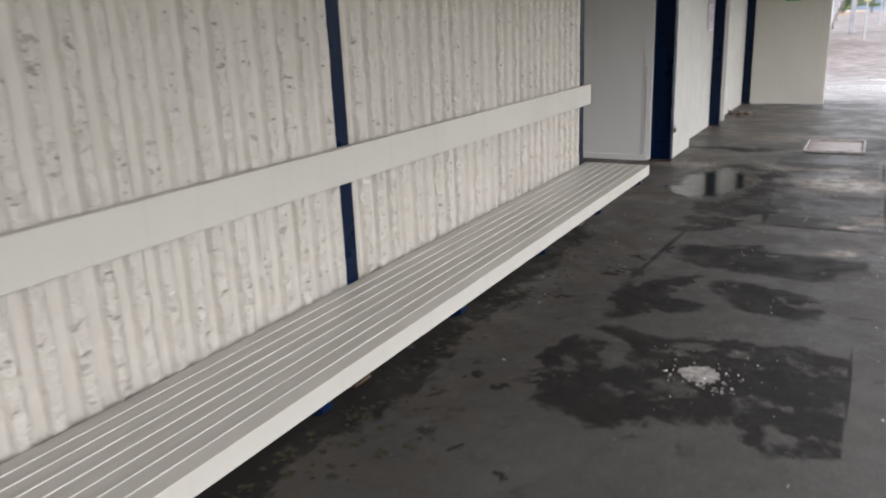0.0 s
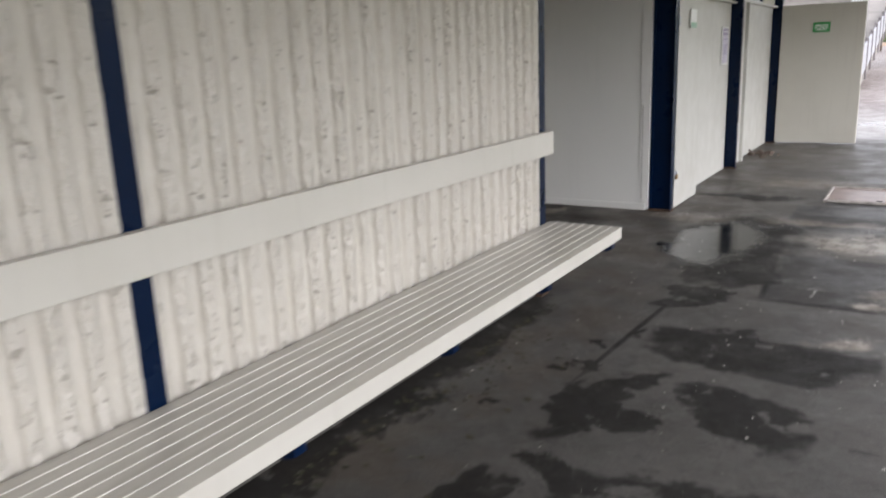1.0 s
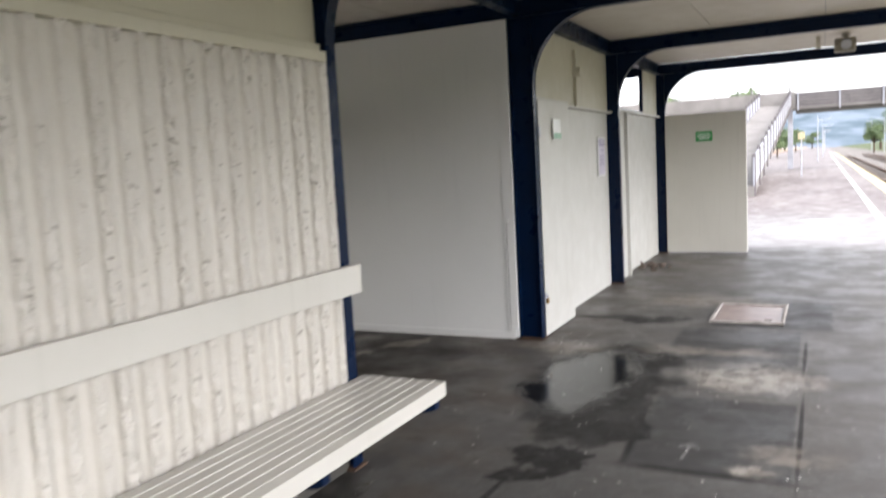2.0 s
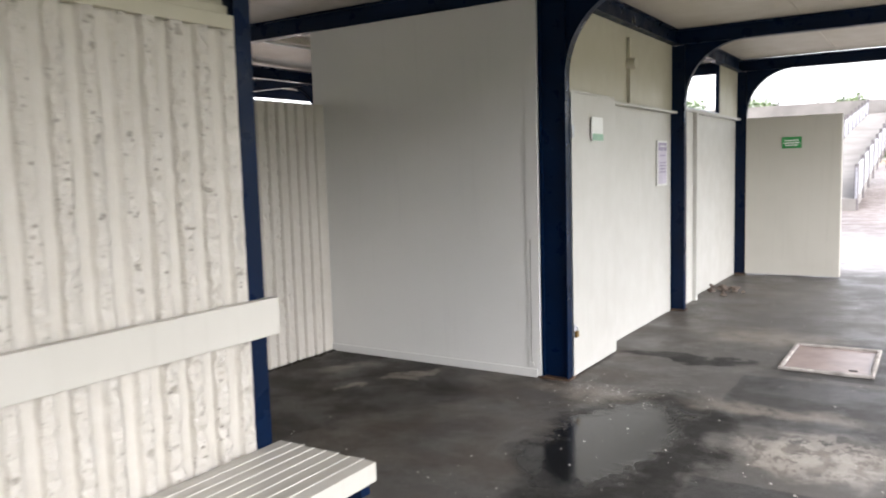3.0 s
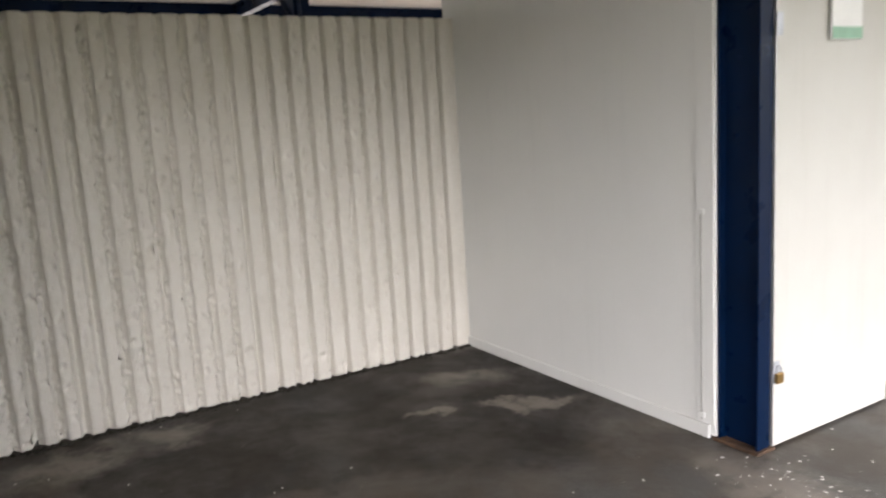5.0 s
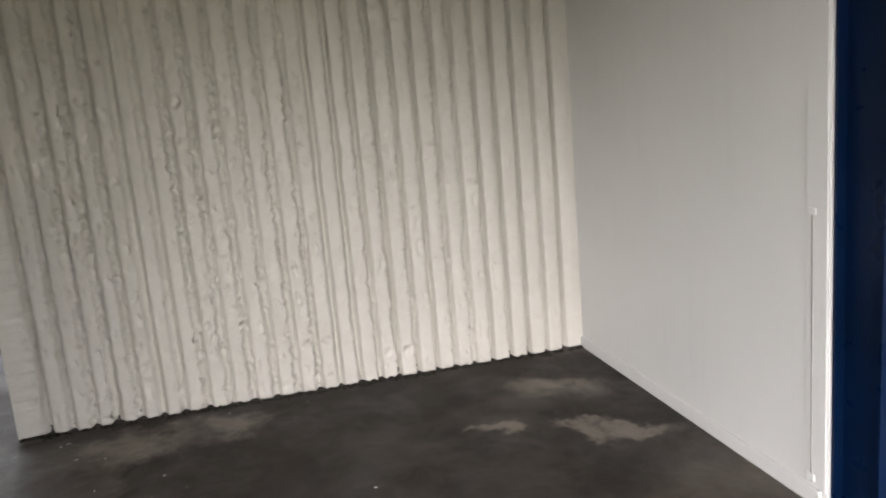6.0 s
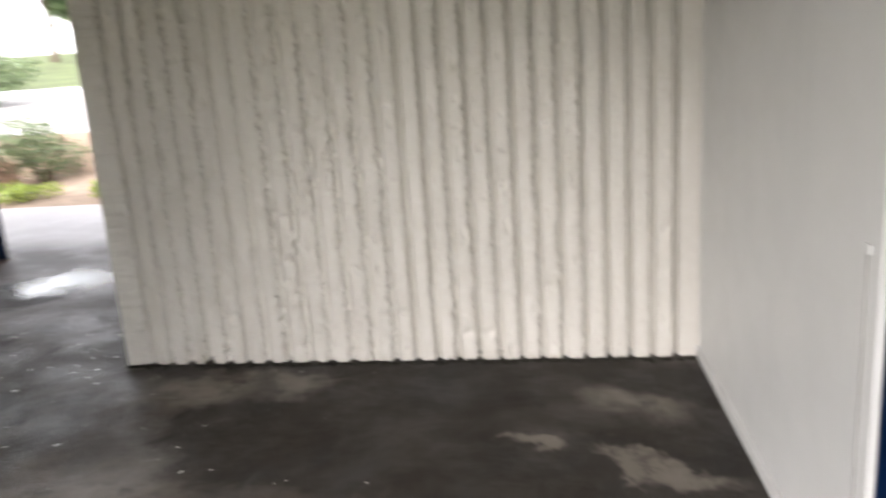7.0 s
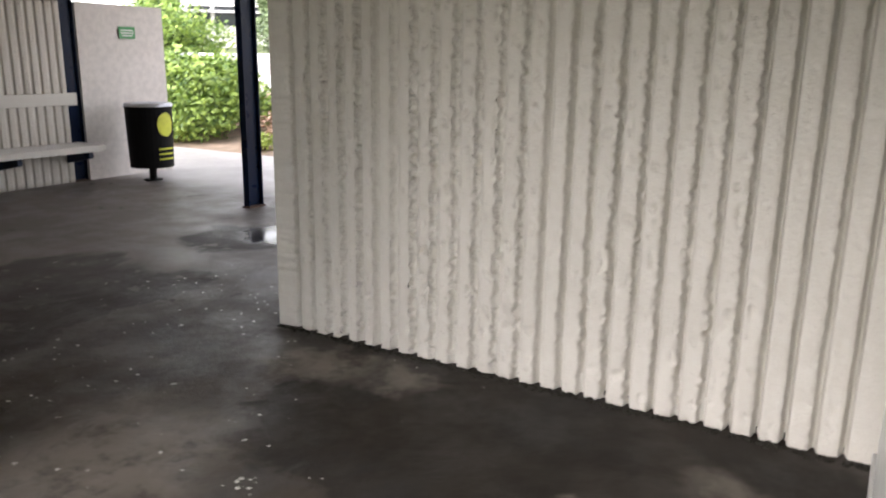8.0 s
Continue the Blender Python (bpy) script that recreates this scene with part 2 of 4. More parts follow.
WATER = [(-5.85, 3.8, 0.36, 0.30, 0, 0.5), (-1.2, 7.4, 0.31, 0.72, -4, 0.28), (0.0, 17.6, 0.8, 0.7, 0, 0.3), (0.4, 19.6, 0.5, 0.35, 0, 0.3)]
CRACKS = [(-0.2, 5.92, 0.42, 0.013), (0.17, 6.6, 0.013, 0.65), (0.16, 8.3, 0.014, 0.43), (-0.665, 6.55, 0.026, 0.56, 4.4), (-0.25, 5.95, 0.38, 0.022), (-1.13, 5.1, 0.017, 0.8, -3), (-0.95, 5.9, 0.012, 0.35, -20), (0.03, 3.35, 0.010, 0.35)]
CHALK = [(-0.16, 7.65, 0.36, 0.34, 0, 0.4), (-0.1, 6.08, 0.12, 0.09, 0, 0.4), (-0.08, 5.4, 0.14, 0.06, 10, 0.5)]
PALE = [(-0.12, 7.58, 0.36, 0.26, 8, 0.5), (-0.08, 6.07, 0.13, 0.09, 0, 0.5), (-0.1, 5.35, 0.16, 0.05, 10, 0.6), (0.1, 6.3, 0.2, 0.1, 0, 0.6), (-0.5, 8.3, 0.5, 0.12, 0, 0.6), (-0.9, 10.4, 0.5, 0.3, 0, 0.7), (-1.62, 8.2, 0.3, 0.18, 0, 0.7), (-2.98, 8.05, 0.27, 0.09, 58, 0.3), (-3.22, 7.6, 0.13, 0.05, 90, 0.4), (-3.5, 8.0, 0.16, 0.10, 60, 0.9),
        (-3.78, 6.38, 0.17, 0.11, 30, 0.6), (-3.68, 5.9, 0.14, 0.28, 10, 0.6), (-2.6, 5.85, 0.45, 0.35, 20, 0.6)]


def bench_paint():
    s = Shader("beige_paint_on_bench_slats", 0.35)
    rub = s.step(s.noise(4.0, 5, 0.6, s.scaled(s.pos, 0.5, 7, 7)), 0.35, 0.7)
    tone = s.mix(rub, (0.49, 0.472, 0.43), (0.42, 0.402, 0.36))
    s.colour(s.mix(s.step(s.noise(30, 4, 0.7), 0.68, 0.76, 0, 0.5), tone, (0.25, 0.235, 0.2)))
    s.bump(s.noise(12, 4, 0.6, s.scaled(s.pos, 0.5, 6, 6)), 0.1, 0.003)
    return s.mat


CREAM = fluted_paint()
NAVY = steel_paint()
PANEL = painted("cream_paint_on_flat_sheet", (0.53, 0.525, 0.49), (0.45, 0.44, 0.40))
UPPER = painted("yellowed_cream_paint", (0.52, 0.495, 0.40), (0.42, 0.395, 0.315))
SIDE = painted("grey_white_wall_paint", (0.66, 0.66, 0.645), (0.52, 0.525, 0.52), 0.42, 40, 0.2, 0.2)
SCREEN = painted("grey_cream_screen_paint", (0.49, 0.475, 0.425), (0.40, 0.385, 0.34))
CEIL = painted("off_white_ceiling_paint", (0.58, 0.545, 0.475), (0.45, 0.415, 0.35))
BOARD = painted("beige_paint_on_board", (0.56, 0.543, 0.495), (0.45, 0.435, 0.385), 0.4, 30, 0.1)
SLAT = bench_paint()
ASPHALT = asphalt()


def plain(name, colour, rough=0.6, metal=0.0, vary=0.25, scale=8.0, relief=0.2):
    s = Shader(name, rough, metal)
    dark = tuple(c * (1 - vary) for c in colour)
    s.colour(s.mix(s.step(s.noise(scale, 5), 0.3, 0.7), colour, dark))
    s.bump(s.noise(scale * 5, 4), relief, 0.004)
    return s.mat


EDGE = plain("pale_slat_edge_highlight", (0.80, 0.785, 0.74), 0.35, 0, 0.2, 6)
DARK = plain("dark_underside_concrete", (0.06, 0.056, 0.048), 0.7)
RENDER = plain("mottled_pinkish_render", (0.74, 0.70, 0.665), 0.8, 0, 0.14, 14, 0.5)
RUSTY = plain("navy_paint_flaking_to_rust", (0.10, 0.055, 0.03), 0.7, 0, 0.7, 22)
ALU = plain("bare_aluminium_edge", (0.55, 0.56, 0.58), 0.35, 0.8)
CONCRETE = plain("pale_weathered_concrete", (0.42, 0.405, 0.385), 0.8, 0, 0.25, 2.0, 0.3)
GALV = plain("galvanised_steel", (0.55, 0.57, 0.62), 0.45, 0.6)
GREEN = plain("green_sign_face", (0.03, 0.30, 0.08), 0.35)
WHITE = plain("white_sign_face", (0.78, 0.79, 0.77), 0.35, 0, 0.08)
MINT = plain("pale_green_print", (0.25, 0.48, 0.33), 0.35)
PURPLE = plain("purple_poster_paper", (0.40, 0.345, 0.52), 0.3, 0, 0.35, 5)
BRASS = plain("tarnished_brass", (0.38, 0.24, 0.09), 0.4, 0.8)
HATCH = plain("rusty_pink_hatch_plate", (0.29, 0.22, 0.2), 0.34, 0.0, 0.3, 6)
BINB = plain("black_bin_plastic", (0.0045, 0.0045, 0.005), 0.6)
BINB.node_tree.nodes["Principled BSDF"].inputs["Specular IOR Level"].default_value = 0.12
LIME = plain("lime_yellow_sticker", (0.62, 0.66, 0.05), 0.45)
PLASTIC = plain("aged_white_plastic", (0.62, 0.58, 0.48), 0.4)
RUBBLE = plain("brown_rubble", (0.13, 0.10, 0.08), 0.85)
YELLOW = plain("worn_yellow_edge_paint", (0.6, 0.54, 0.34), 0.7, 0, 0.35, 5)
LINE = plain("worn_white_line_paint", (0.7, 0.69, 0.66), 0.7, 0, 0.25, 5)
RUST = plain("rusty_rail_steel", (0.16, 0.09, 0.055), 0.6, 0.4)
TIMBER = plain("grey_sleeper", (0.19, 0.17, 0.15), 0.85)
ROOF = plain("grey_roof_sheet", (0.3, 0.3, 0.31), 0.6)
HOUSE = plain("white_weatherboard", (0.74, 0.73, 0.7), 0.6, 0, 0.1)
GLASS = plain("dark_window_glass", (0.03, 0.035, 0.04), 0.08, 0, 0.1)
BARK = plain("brown_bark", (0.1, 0.07, 0.05), 0.9)
DULL = plain("dull_grey_concrete", (0.42, 0.39, 0.365), 0.8, 0, 0.45, 9, 0.4)
FADED = plain("faded_grey_spray_paint", (0.17, 0.166, 0.162), 0.7, 0, 0.5, 40)
SPLASH = plain("dried_pale_spill", (0.34, 0.33, 0.315), 0.8, 0, 0.5, 26, 0.6)
SPEAKER = plain("grimy_cream_plastic", (0.27, 0.25, 0.2), 0.5, 0, 0.3, 20)
LILAC = plain("pale_lilac_paper", (0.62, 0.58, 0.68), 0.3, 0, 0.15, 5)
PIPE = plain("grimy_painted_conduit", (0.36, 0.355, 0.335), 0.6)
MOSS = plain("dark_damp_moss", (0.022, 0.02, 0.013), 0.9, 0, 0.5, 30)
PETAL = plain("pale_litter_flakes", (0.68, 0.66, 0.62), 0.7)


def leafy(name, light, dark):
    s = Shader(name, 0.5)
    s.colour(s.mix(s.island(), light, dark))
    s.bsdf.inputs["Transmission Weight"].default_value = 0.0
    s.bsdf.inputs["Subsurface Weight"].default_value = 0.0
    return s.mat


LEAF = leafy("fresh_green_leaves", (0.33, 0.47, 0.09), (0.045, 0.11, 0.02))
LEAF_DARK = leafy("dull_green_leaves", (0.17, 0.23, 0.10), (0.06, 0.10, 0.045))
DEBRIS = leafy("dead_leaf_litter", (0.055, 0.048, 0.024), (0.02, 0.024, 0.011))
DRY = leafy("dry_reddish_leaves", (0.42, 0.28, 0.2), (0.2, 0.12, 0.08))
GRASS = leafy("yellow_green_ground_cover", (0.42, 0.52, 0.08), (0.18, 0.26, 0.05))


# ---- mesh helpers ----
def box(bm, x0, y0, z0, x1, y1, z1, bevel=0.0):
    made = bmesh.ops.create_cube(bm, size=1)["verts"]
    m = Matrix.Translation(((x0 + x1) / 2, (y0 + y1) / 2, (z0 + z1) / 2)) @ Matrix.Diagonal((x1 - x0, y1 - y0, z1 - z0, 1))
    bmesh.ops.transform(bm, matrix=m, verts=made)
    if bevel:
        edges = list({e for v in made for e in v.link_edges})
        bmesh.ops.bevel(bm, geom=edges, offset=bevel, segments=2, affect="EDGES", profile=0.5)


def tube(bm, a, b, r, seg=12, r2=None):
    a, b = Vector(a), Vector(b)
    m = Matrix.Translation((a + b) / 2) @ (b - a).to_track_quat("Z", "Y").to_matrix().to_4x4()
    bmesh.ops.create_cone(bm, cap_ends=True, segments=seg, radius1=r, radius2=r if r2 is None else r2, depth=(b - a).length, matrix=m)


def prism(bm, outline, depth, m):
    """An outline in its own x and y, drawn out by depth along its z, set at m."""
    low = [bm.verts.new(m @ Vector((x, y, 0))) for x, y in outline]
    top = [bm.verts.new(m @ Vector((x, y, depth))) for x, y in outline]
    n = len(outline)
    bm.faces.new(low[::-1])
    bm.faces.new(top)
    for i in range(n):
        bm.faces.new((low[i], low[(i + 1) % n], top[(i + 1) % n], top[i]))


def part(name, bm, material, parent=None, label=""):
    bmesh.ops.recalc_face_normals(bm, faces=bm.faces)
    me = bpy.data.meshes.new(name)
    bm.to_mesh(me)
    bm.free()
    me.materials.append(material)
    ob = new(name, me)
    if parent:
        ob.parent = parent
    if label:
        ob["label"] = label
    return ob


def slab(name, material, parent, *b, bevel=0.003, label=""):
    bm = bmesh.new()
    box(bm, *b, bevel=bevel)
    return part(name, bm, material, parent, label)


def holder(name, m, label, category, group="", kind=""):
    ob = new(name)
    ob.matrix_world = m
    return tagged(ob, label, category, group, kind)


def raw(name, verts, faces, material, parent=None, smooth=False):
    me = bpy.data.meshes.new(name)
    me.from_pydata(verts, [], faces)
    me.update()
    me.materials.append(material)
    if smooth:
        me.polygons.foreach_set("use_smooth", [True] * len(me.polygons))
    ob = new(name, me)
    if parent:
        ob.parent = parent
    return ob


WALL_H, BEAM_B, BEAM_T = 2.09, 2.70, 2.855
FRAMES = [2.52 + 2.95 * k for k in range(-2, 5)]
ROW_A, ROW_B = -1.965, -6.6
FRAMES_B = [y + (8.42 - y) * 0.0237 for y in FRAMES]
SOUTH = FRAMES_B[1]


# ---- ground: one sheet from horizon to horizon ----
def build_ground():
    xs = [-900, -400, -160, -90, -60, -40, -30, -24, -18.5, -18.0, -12.6, -12.3, -9.75, 2.35, 2.36, 2.9, 9.5, 12, 30, 90, 400, 900]
    # the rise east of x = 12 is unseen, added to block low skylight
    zs = [36, 17, 8.5, 6, 4.3, 2.4, 1.6, 1.1, 0.9, 0.8, 0.8, 0.15, 0.0, 0.0, -0.9, -0.95, -0.95, -0.6, 0.7, 6.5, 33, 78]
    ys = [-900, -300, -90, -40, -20, -8, -4, 0, 4, 8, 12, 15, 20, 30, 50, 90, 300, 900]
    verts = [(x, y, z) for y in ys for x, z in zip(xs, zs)]
    n = len(xs)
    me = bpy.data.meshes.new("ground")
    faces, slot = [], []
    for j in range(len(ys) - 1):
        for i in range(n - 1):
            faces.append((j * n + i, j * n + i + 1, (j + 1) * n + i + 1, (j + 1) * n + i))
            x = (xs[i] + xs[i + 1]) / 2
            slot.append(0 if -9.75 < x < 2.352 else 2 if x < -27 else 1 if x < -12.6 else 3 if x < -9 else 4 if x < 12 else 2)
    me.from_pydata(verts, [], faces)
    soil = plain("garden_soil", (0.36, 0.27, 0.20), 0.9, 0, 0.4, 4)
    ballast = plain("railway_ballast", (0.24, 0.218, 0.196), 0.9, 0, 0.5, 14, 0.8)
    verge = plain("rough_grass", (0.1, 0.13, 0.045), 0.9, 0, 0.5, 0.4, 0.5)
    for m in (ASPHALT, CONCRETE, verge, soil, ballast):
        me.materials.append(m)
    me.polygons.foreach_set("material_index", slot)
    return tagged(new("ground", me), "damp patched asphalt platform with wet stains and puddles", "ground", kind="structure")


build_ground()


# ---- ribbed concrete panels ----
def ribbed(name, length, height, thick, seed, parent, m, pitch=0.109, deep=0.024, lead=0.03, low=0.0, rugged=1.0, gap=0.05, fine=0.011, soft=0.0):
    """A cast panel with upright ribs whose faces are broken and uneven. Local x along, front towards -y."""
    rng = random.Random(seed)
    us, ds, broken = [0.0], [0.0], [0.0]
    count = int((length - lead - gap) / pitch) + 1
    land = pitch - gap
    for k in range(count):
        u = lead + k * pitch
        w = rng.uniform(-0.003, 0.003)
        b = rng.choice((0.5, 0.7, 0.9, 1.0, 1.2, 1.7)) * rugged
        prof = [(0.0, 0.0, 0.5), (0.003, 0.25, 0.3), (0.007 + soft, 0.9, 0.0), (0.011 + soft, 1.0, 0.0), (gap / 2, 1.0, 0.0), (gap - 0.011 - soft, 1.0, 0.0),
                (gap - 0.007 - soft, 0.9, 0.0), (gap - 0.003, 0.25, 0.3), (gap, 0.0, 0.5),
                (gap + land * 0.22, -0.06, 1.0), (gap + land * 0.42, -0.08, 1.0), (gap + land * 0.62, -0.08, 1.0), (gap + land * 0.82, -0.06, 1.0)]
        for o, d, q in prof:
            us.append(u + o + (w if gap - 0.012 < o < gap + 0.001 else 0.0))
            ds.append(d * deep)
            broken.append(q * b)
    us.append(length)
    broken.append(0.0)
    ds.append(0.0)
    # ribs stand at depth 0, grooves at depth deep
    rows = max(2, int(height / fine))
    verts, faces, wear = [], [], []
    n = len(us)
    for j in range(rows + 1):
        z = low + height * j / rows
        for i, (u, d, q) in enumerate(zip(us, ds, broken)):
            edge = 0 < i < n - 1
            wob = noise.noise(Vector((u * 40 + seed * 7, z * 22, 0))) if edge else 0.0
            dd = d
            if q > 0.0:
                a = noise.noise(Vector((u * 26 + seed * 3, z * 24, 5)))
                c = noise.noise(Vector((u * 14 + seed, z * 9, 9)))
                dd += (max(0.0, a + 0.5 * c - 0.02) * 0.024 - max(0.0, -a - 0.1) * 0.008) * q
            dd += noise.noise(Vector((u * 9, z * 6, seed))) * 0.002
            verts.append((u + wob * (0.003 + 0.0045 * min(1.0, q * 2)), min(dd, thick * 0.6), z + (0.006 * wob if j == 0 else 0)))
            wear.append(min(1.0, q * 1.5))
    for j in range(rows):
        for i in range(n - 1):
            a = j * n + i
            faces.append((a, a + 1, a + n + 1, a + n))
    back = len(verts)
    verts += [(0, thick, low), (length, thick, low), (length, thick, low + height), (0, thick, low + height)]
    top0, top1 = rows * n, rows * n + n - 1
    faces += [(back + 1, back, back + 3, back + 2)]
    faces.append(tuple(range(top0, top1 + 1)) + (back + 2, back + 3))
    faces.append((back, back + 1) + tuple(range(n - 1, -1, -1)))
    faces.append(tuple(j * n for j in range(rows, -1, -1)) + (back, back + 3))
    faces.append(tuple(j * n + n - 1 for j in range(rows + 1)) + (back + 2, back + 1))
    ob = raw(name, verts, faces, CREAM, parent)
    front = rows * (n - 1)
    ob.data.polygons.foreach_set("use_smooth", [k < front for k in range(len(faces))])
    mask = ob.data.attributes.new("broken", "FLOAT", "POINT")
    mask.data.foreach_set("value", wear + [0.0] * (len(verts) - len(wear)))
    ob.matrix_world = m
    return ob


def broken_fins(length, height, thick, seed, parent, m, pitch=0.1084, last=2.912, gap=0.031, deep=0.05, fine=0.01):
    """A cast panel of flat upright fins with tapered grooves between; one edge of each fin is snapped off raggedly."""
    rng = random.Random(seed)
    cols = [(0.0, 0.0, 0, 0.0, 0)]
    count = 26
    centres = []
    for k in range(count):
        j = count - 1 - k
        f = min(1.0, max(0.0, (j - 12) / 8))
        centres.append(last - pitch * j - 0.054 * f * f * (3 - 2 * f))
    for k, c in enumerate(centres):
        rugged = 1.0 - min(1.0, max(0.0, (k - 8) / 9)) if k > 1 else 0.4
        half = gap / 2 + 0.008 * rugged
        u0, u1 = c - half, c + half
        worn = rng.choice((0.5, 0.7, 0.9, 1.1, 1.3, 1.5)) * (0.5 if k > count - 4 else 1.0) * (1 + 0.5 * rugged)
        shallow = 1.0 - 0.3 * math.exp(-((c - 1.1) / 0.4) ** 2)
        d = deep * shallow * rng.uniform(0.9, 1.1)
        for u, depth, edge in ((u0 - 0.005, 0.0, 1), (u0 - 0.001, 0.003, 1), (u0 + 0.004, d * 0.4, 1), (c - 0.006, d * 0.9, 2), (c, d, 5), (c + 0.006, d * 0.9, 5),
                               (u1 - 0.004, d * 0.4, 3), (u1 + 0.001, 0.003, 3), (u1 + 0.005, 0.0, 3)):
            cols.append((u, depth, edge, worn, k))
        if k < count - 1:
            land = centres[k + 1] - c - gap
            cols += [(u1 + land * f, -0.0006, 4, worn, k) for f in (0.2, 0.32, 0.44, 0.56, 0.66, 0.74)]
    cols.append((length, 0.0, 0, 0.0, count))
    rows, n = int(height / fine), len(cols)
    verts, faces, wear = [], [], []
    for j in range(rows + 1):
        z = height * j / rows
        for i, (u, depth, edge, worn, k) in enumerate(cols):
            d, mark = depth, 0.0
            if edge in (1, 2):
                big = max(0.0, noise.noise(Vector((k * 3.1, z * 4.0, seed))) - 0.05)
                small = noise.noise(Vector((k * 5.7, z * 33, 3.0))) + 0.7 * noise.noise(Vector((k * 9.1, z * 70, 7.0)))
                u -= (big * 0.012 + max(-0.4, small) * 0.0085) * worn * (1.0 if edge == 1 else 0.5)
                d += (max(0.0, noise.noise(Vector((u * 50, z * 45, 1.0)))) * 0.024 + big * 0.008) * worn
                mark = 0.2 * worn
            elif edge == 5:
                d -= max(0.0, noise.noise(Vector((k * 4.3, z * 30, u * 40))) + 0.1) * 0.035 * min(1.0, max(0.0, worn - 0.55))
                mark = 0.12 * worn
            elif edge == 3:
                u += noise.noise(Vector((k * 2.3, z * 12, 8.0))) * 0.003 * worn
            elif edge == 4:
                a = noise.noise(Vector((u * 24, z * 17, 4.0)))
                b = noise.noise(Vector((u * 55, z * 48, 2.0)))
                d += max(0.0, a - 0.22) * 0.02 * worn + a * 0.0018 + max(0.0, b) * max(0.0, a + 0.1) * 0.02 * worn
                mark = 0.1 * worn
            if edge:
                d += noise.noise(Vector((u * 5, z * 4, 6.0))) * 0.0025
            foot = 0.018 * abs(noise.noise(Vector((u * 21, 2.0, seed)))) if j == 0 else 0.0
            verts.append((u, min(max(d, -0.006), thick * 0.5), z + foot))
            wear.append(min(0.6, mark))
    for j in range(rows):
        faces += [(j * n + i, j * n + i + 1, (j + 1) * n + i + 1, (j + 1) * n + i) for i in range(n - 1)]
    front, back, top = len(faces), len(verts), rows * n
    verts += [(0, thick, 0), (length, thick, 0), (length, thick, height), (0, thick, height)]
    faces += [(back + 1, back, back + 3, back + 2), tuple(range(top, top + n)) + (back + 2, back + 3), (back, back + 1) + tuple(range(n - 1, -1, -1)),
              tuple(j * n for j in range(rows, -1, -1)) + (back, back + 3), tuple(j * n + n - 1 for j in range(rows + 1)) + (back + 2, back + 1)]
    ob = raw("panel", verts, faces, CREAM, parent)
    ob.data.polygons.foreach_set("use_smooth", [k < front for k in range(len(faces))])
    mask = ob.data.attributes.new("broken", "FLOAT", "POINT")
    mask.data.foreach_set("value", wear + [0.0] * 4)
    ob.matrix_world = m
    return ob


wall_east = holder("wall_east", pose(0, 0, 0), "cream painted ribbed concrete wall behind the long bench", "wall", kind="structure")
for k in range(3):
    y0, y1 = FRAMES[k] + 0.036, FRAMES[k + 1] - 0.036
    ribbed("panel", y1 - y0, WALL_H - 0.11, 0.12, k + 1, wall_east, pose(-1.87, y0, 0, 0, 0, 90), lead=0.031, low=0.07, deep=0.026, gap=0.064, rugged=1.15, soft=0.003)
    # added strip; the shade below the panel is put into its dark colour
    slab("shade_strip", DARK, wall_east, -1.985, y0, 0.0, -1.90, y1, 0.069, label="dark strip added below the ribbed panel in place of shade")
    slab("top_batten", UPPER, wall_east, -1.98, y0, WALL_H - 0.04, -1.868, y1, WALL_H + 0.012)
    slab("upper_panel", UPPER, wall_east, -1.97, y0, WALL_H + 0.015, -1.925, y1, BEAM_B)
    slab("bead", UPPER, wall_east, -1.924, y0, WALL_H + 0.013, -1.90, y1, WALL_H + 0.05)

wall_west = holder("wall_west", pose(0, 0, 0), "cream ribbed concrete partition in the open bay", "wall", kind="structure")
broken_fins(3.03, WALL_H, 0.12, 11, wall_west, pose(-4.05, 5.35, 0, 0, 0, 90))
# made-up dark backing that stands in for shade in the gap below
slab("shade_backing", DARK, wall_west, -4.15, 5.36, 0.0, -4.10, 8.37, 0.035, label="dark backing added behind the ragged wall foot")

wall_south = holder("wall_south", pose(0, 0, 0), "cream ribbed concrete wall behind a bench", "wall", kind="structure")
ribbed("panel", 2.2, WALL_H, 0.12, 21, wall_south, pose(-2.1, SOUTH + 0.06, 0, 0, 0, 180), pitch=0.109, deep=0.018, rugged=0.2, gap=0.04, fine=0.06)
ribbed("panel", 2.2, WALL_H, 0.12, 22, wall_south, pose(-4.31, SOUTH + 0.06, 0, 0, 0, 180), pitch=0.109, deep=0.018, rugged=0.2, gap=0.04, fine=0.06)
slab("upper_panel", UPPER, wall_south, -6.5, SOUTH - 0.05, WALL_H + 0.003, -2.1, SOUTH + 0.03, BEAM_B)

# low plain screens at both ends
end = holder("wall_north_screen", pose(0, 0, 0), "smooth grey-cream screen wall at the platform end", "wall", kind="structure")
slab("panel", SCREEN, end, -1.86, FRAMES[6] - 0.06, 0.02, -0.72, FRAMES[6] + 0.06, 2.085, bevel=0.006)
end = holder("wall_south_screen", pose(0, 0, 0), "smooth pale screen wall beside the bin", "wall", kind="structure")
slab("panel", RENDER, end, -7.95, SOUTH - 0.06, 0.0, -6.71, SOUTH + 0.06, 2.085, bevel=0.006)


# ---- steel columns, brackets, beams ----
def i_outline(depth, width, tf=0.011, tw=0.008):
    d, w, t = depth / 2, width / 2, tw / 2
    return [(-d, -w), (-d + tf, -w), (-d + tf, -t), (d - tf, -t), (d - tf, -w), (d, -w),
            (d, w), (d - tf, w), (d - tf, t), (-d + tf, t), (-d + tf, w), (-d, w)]


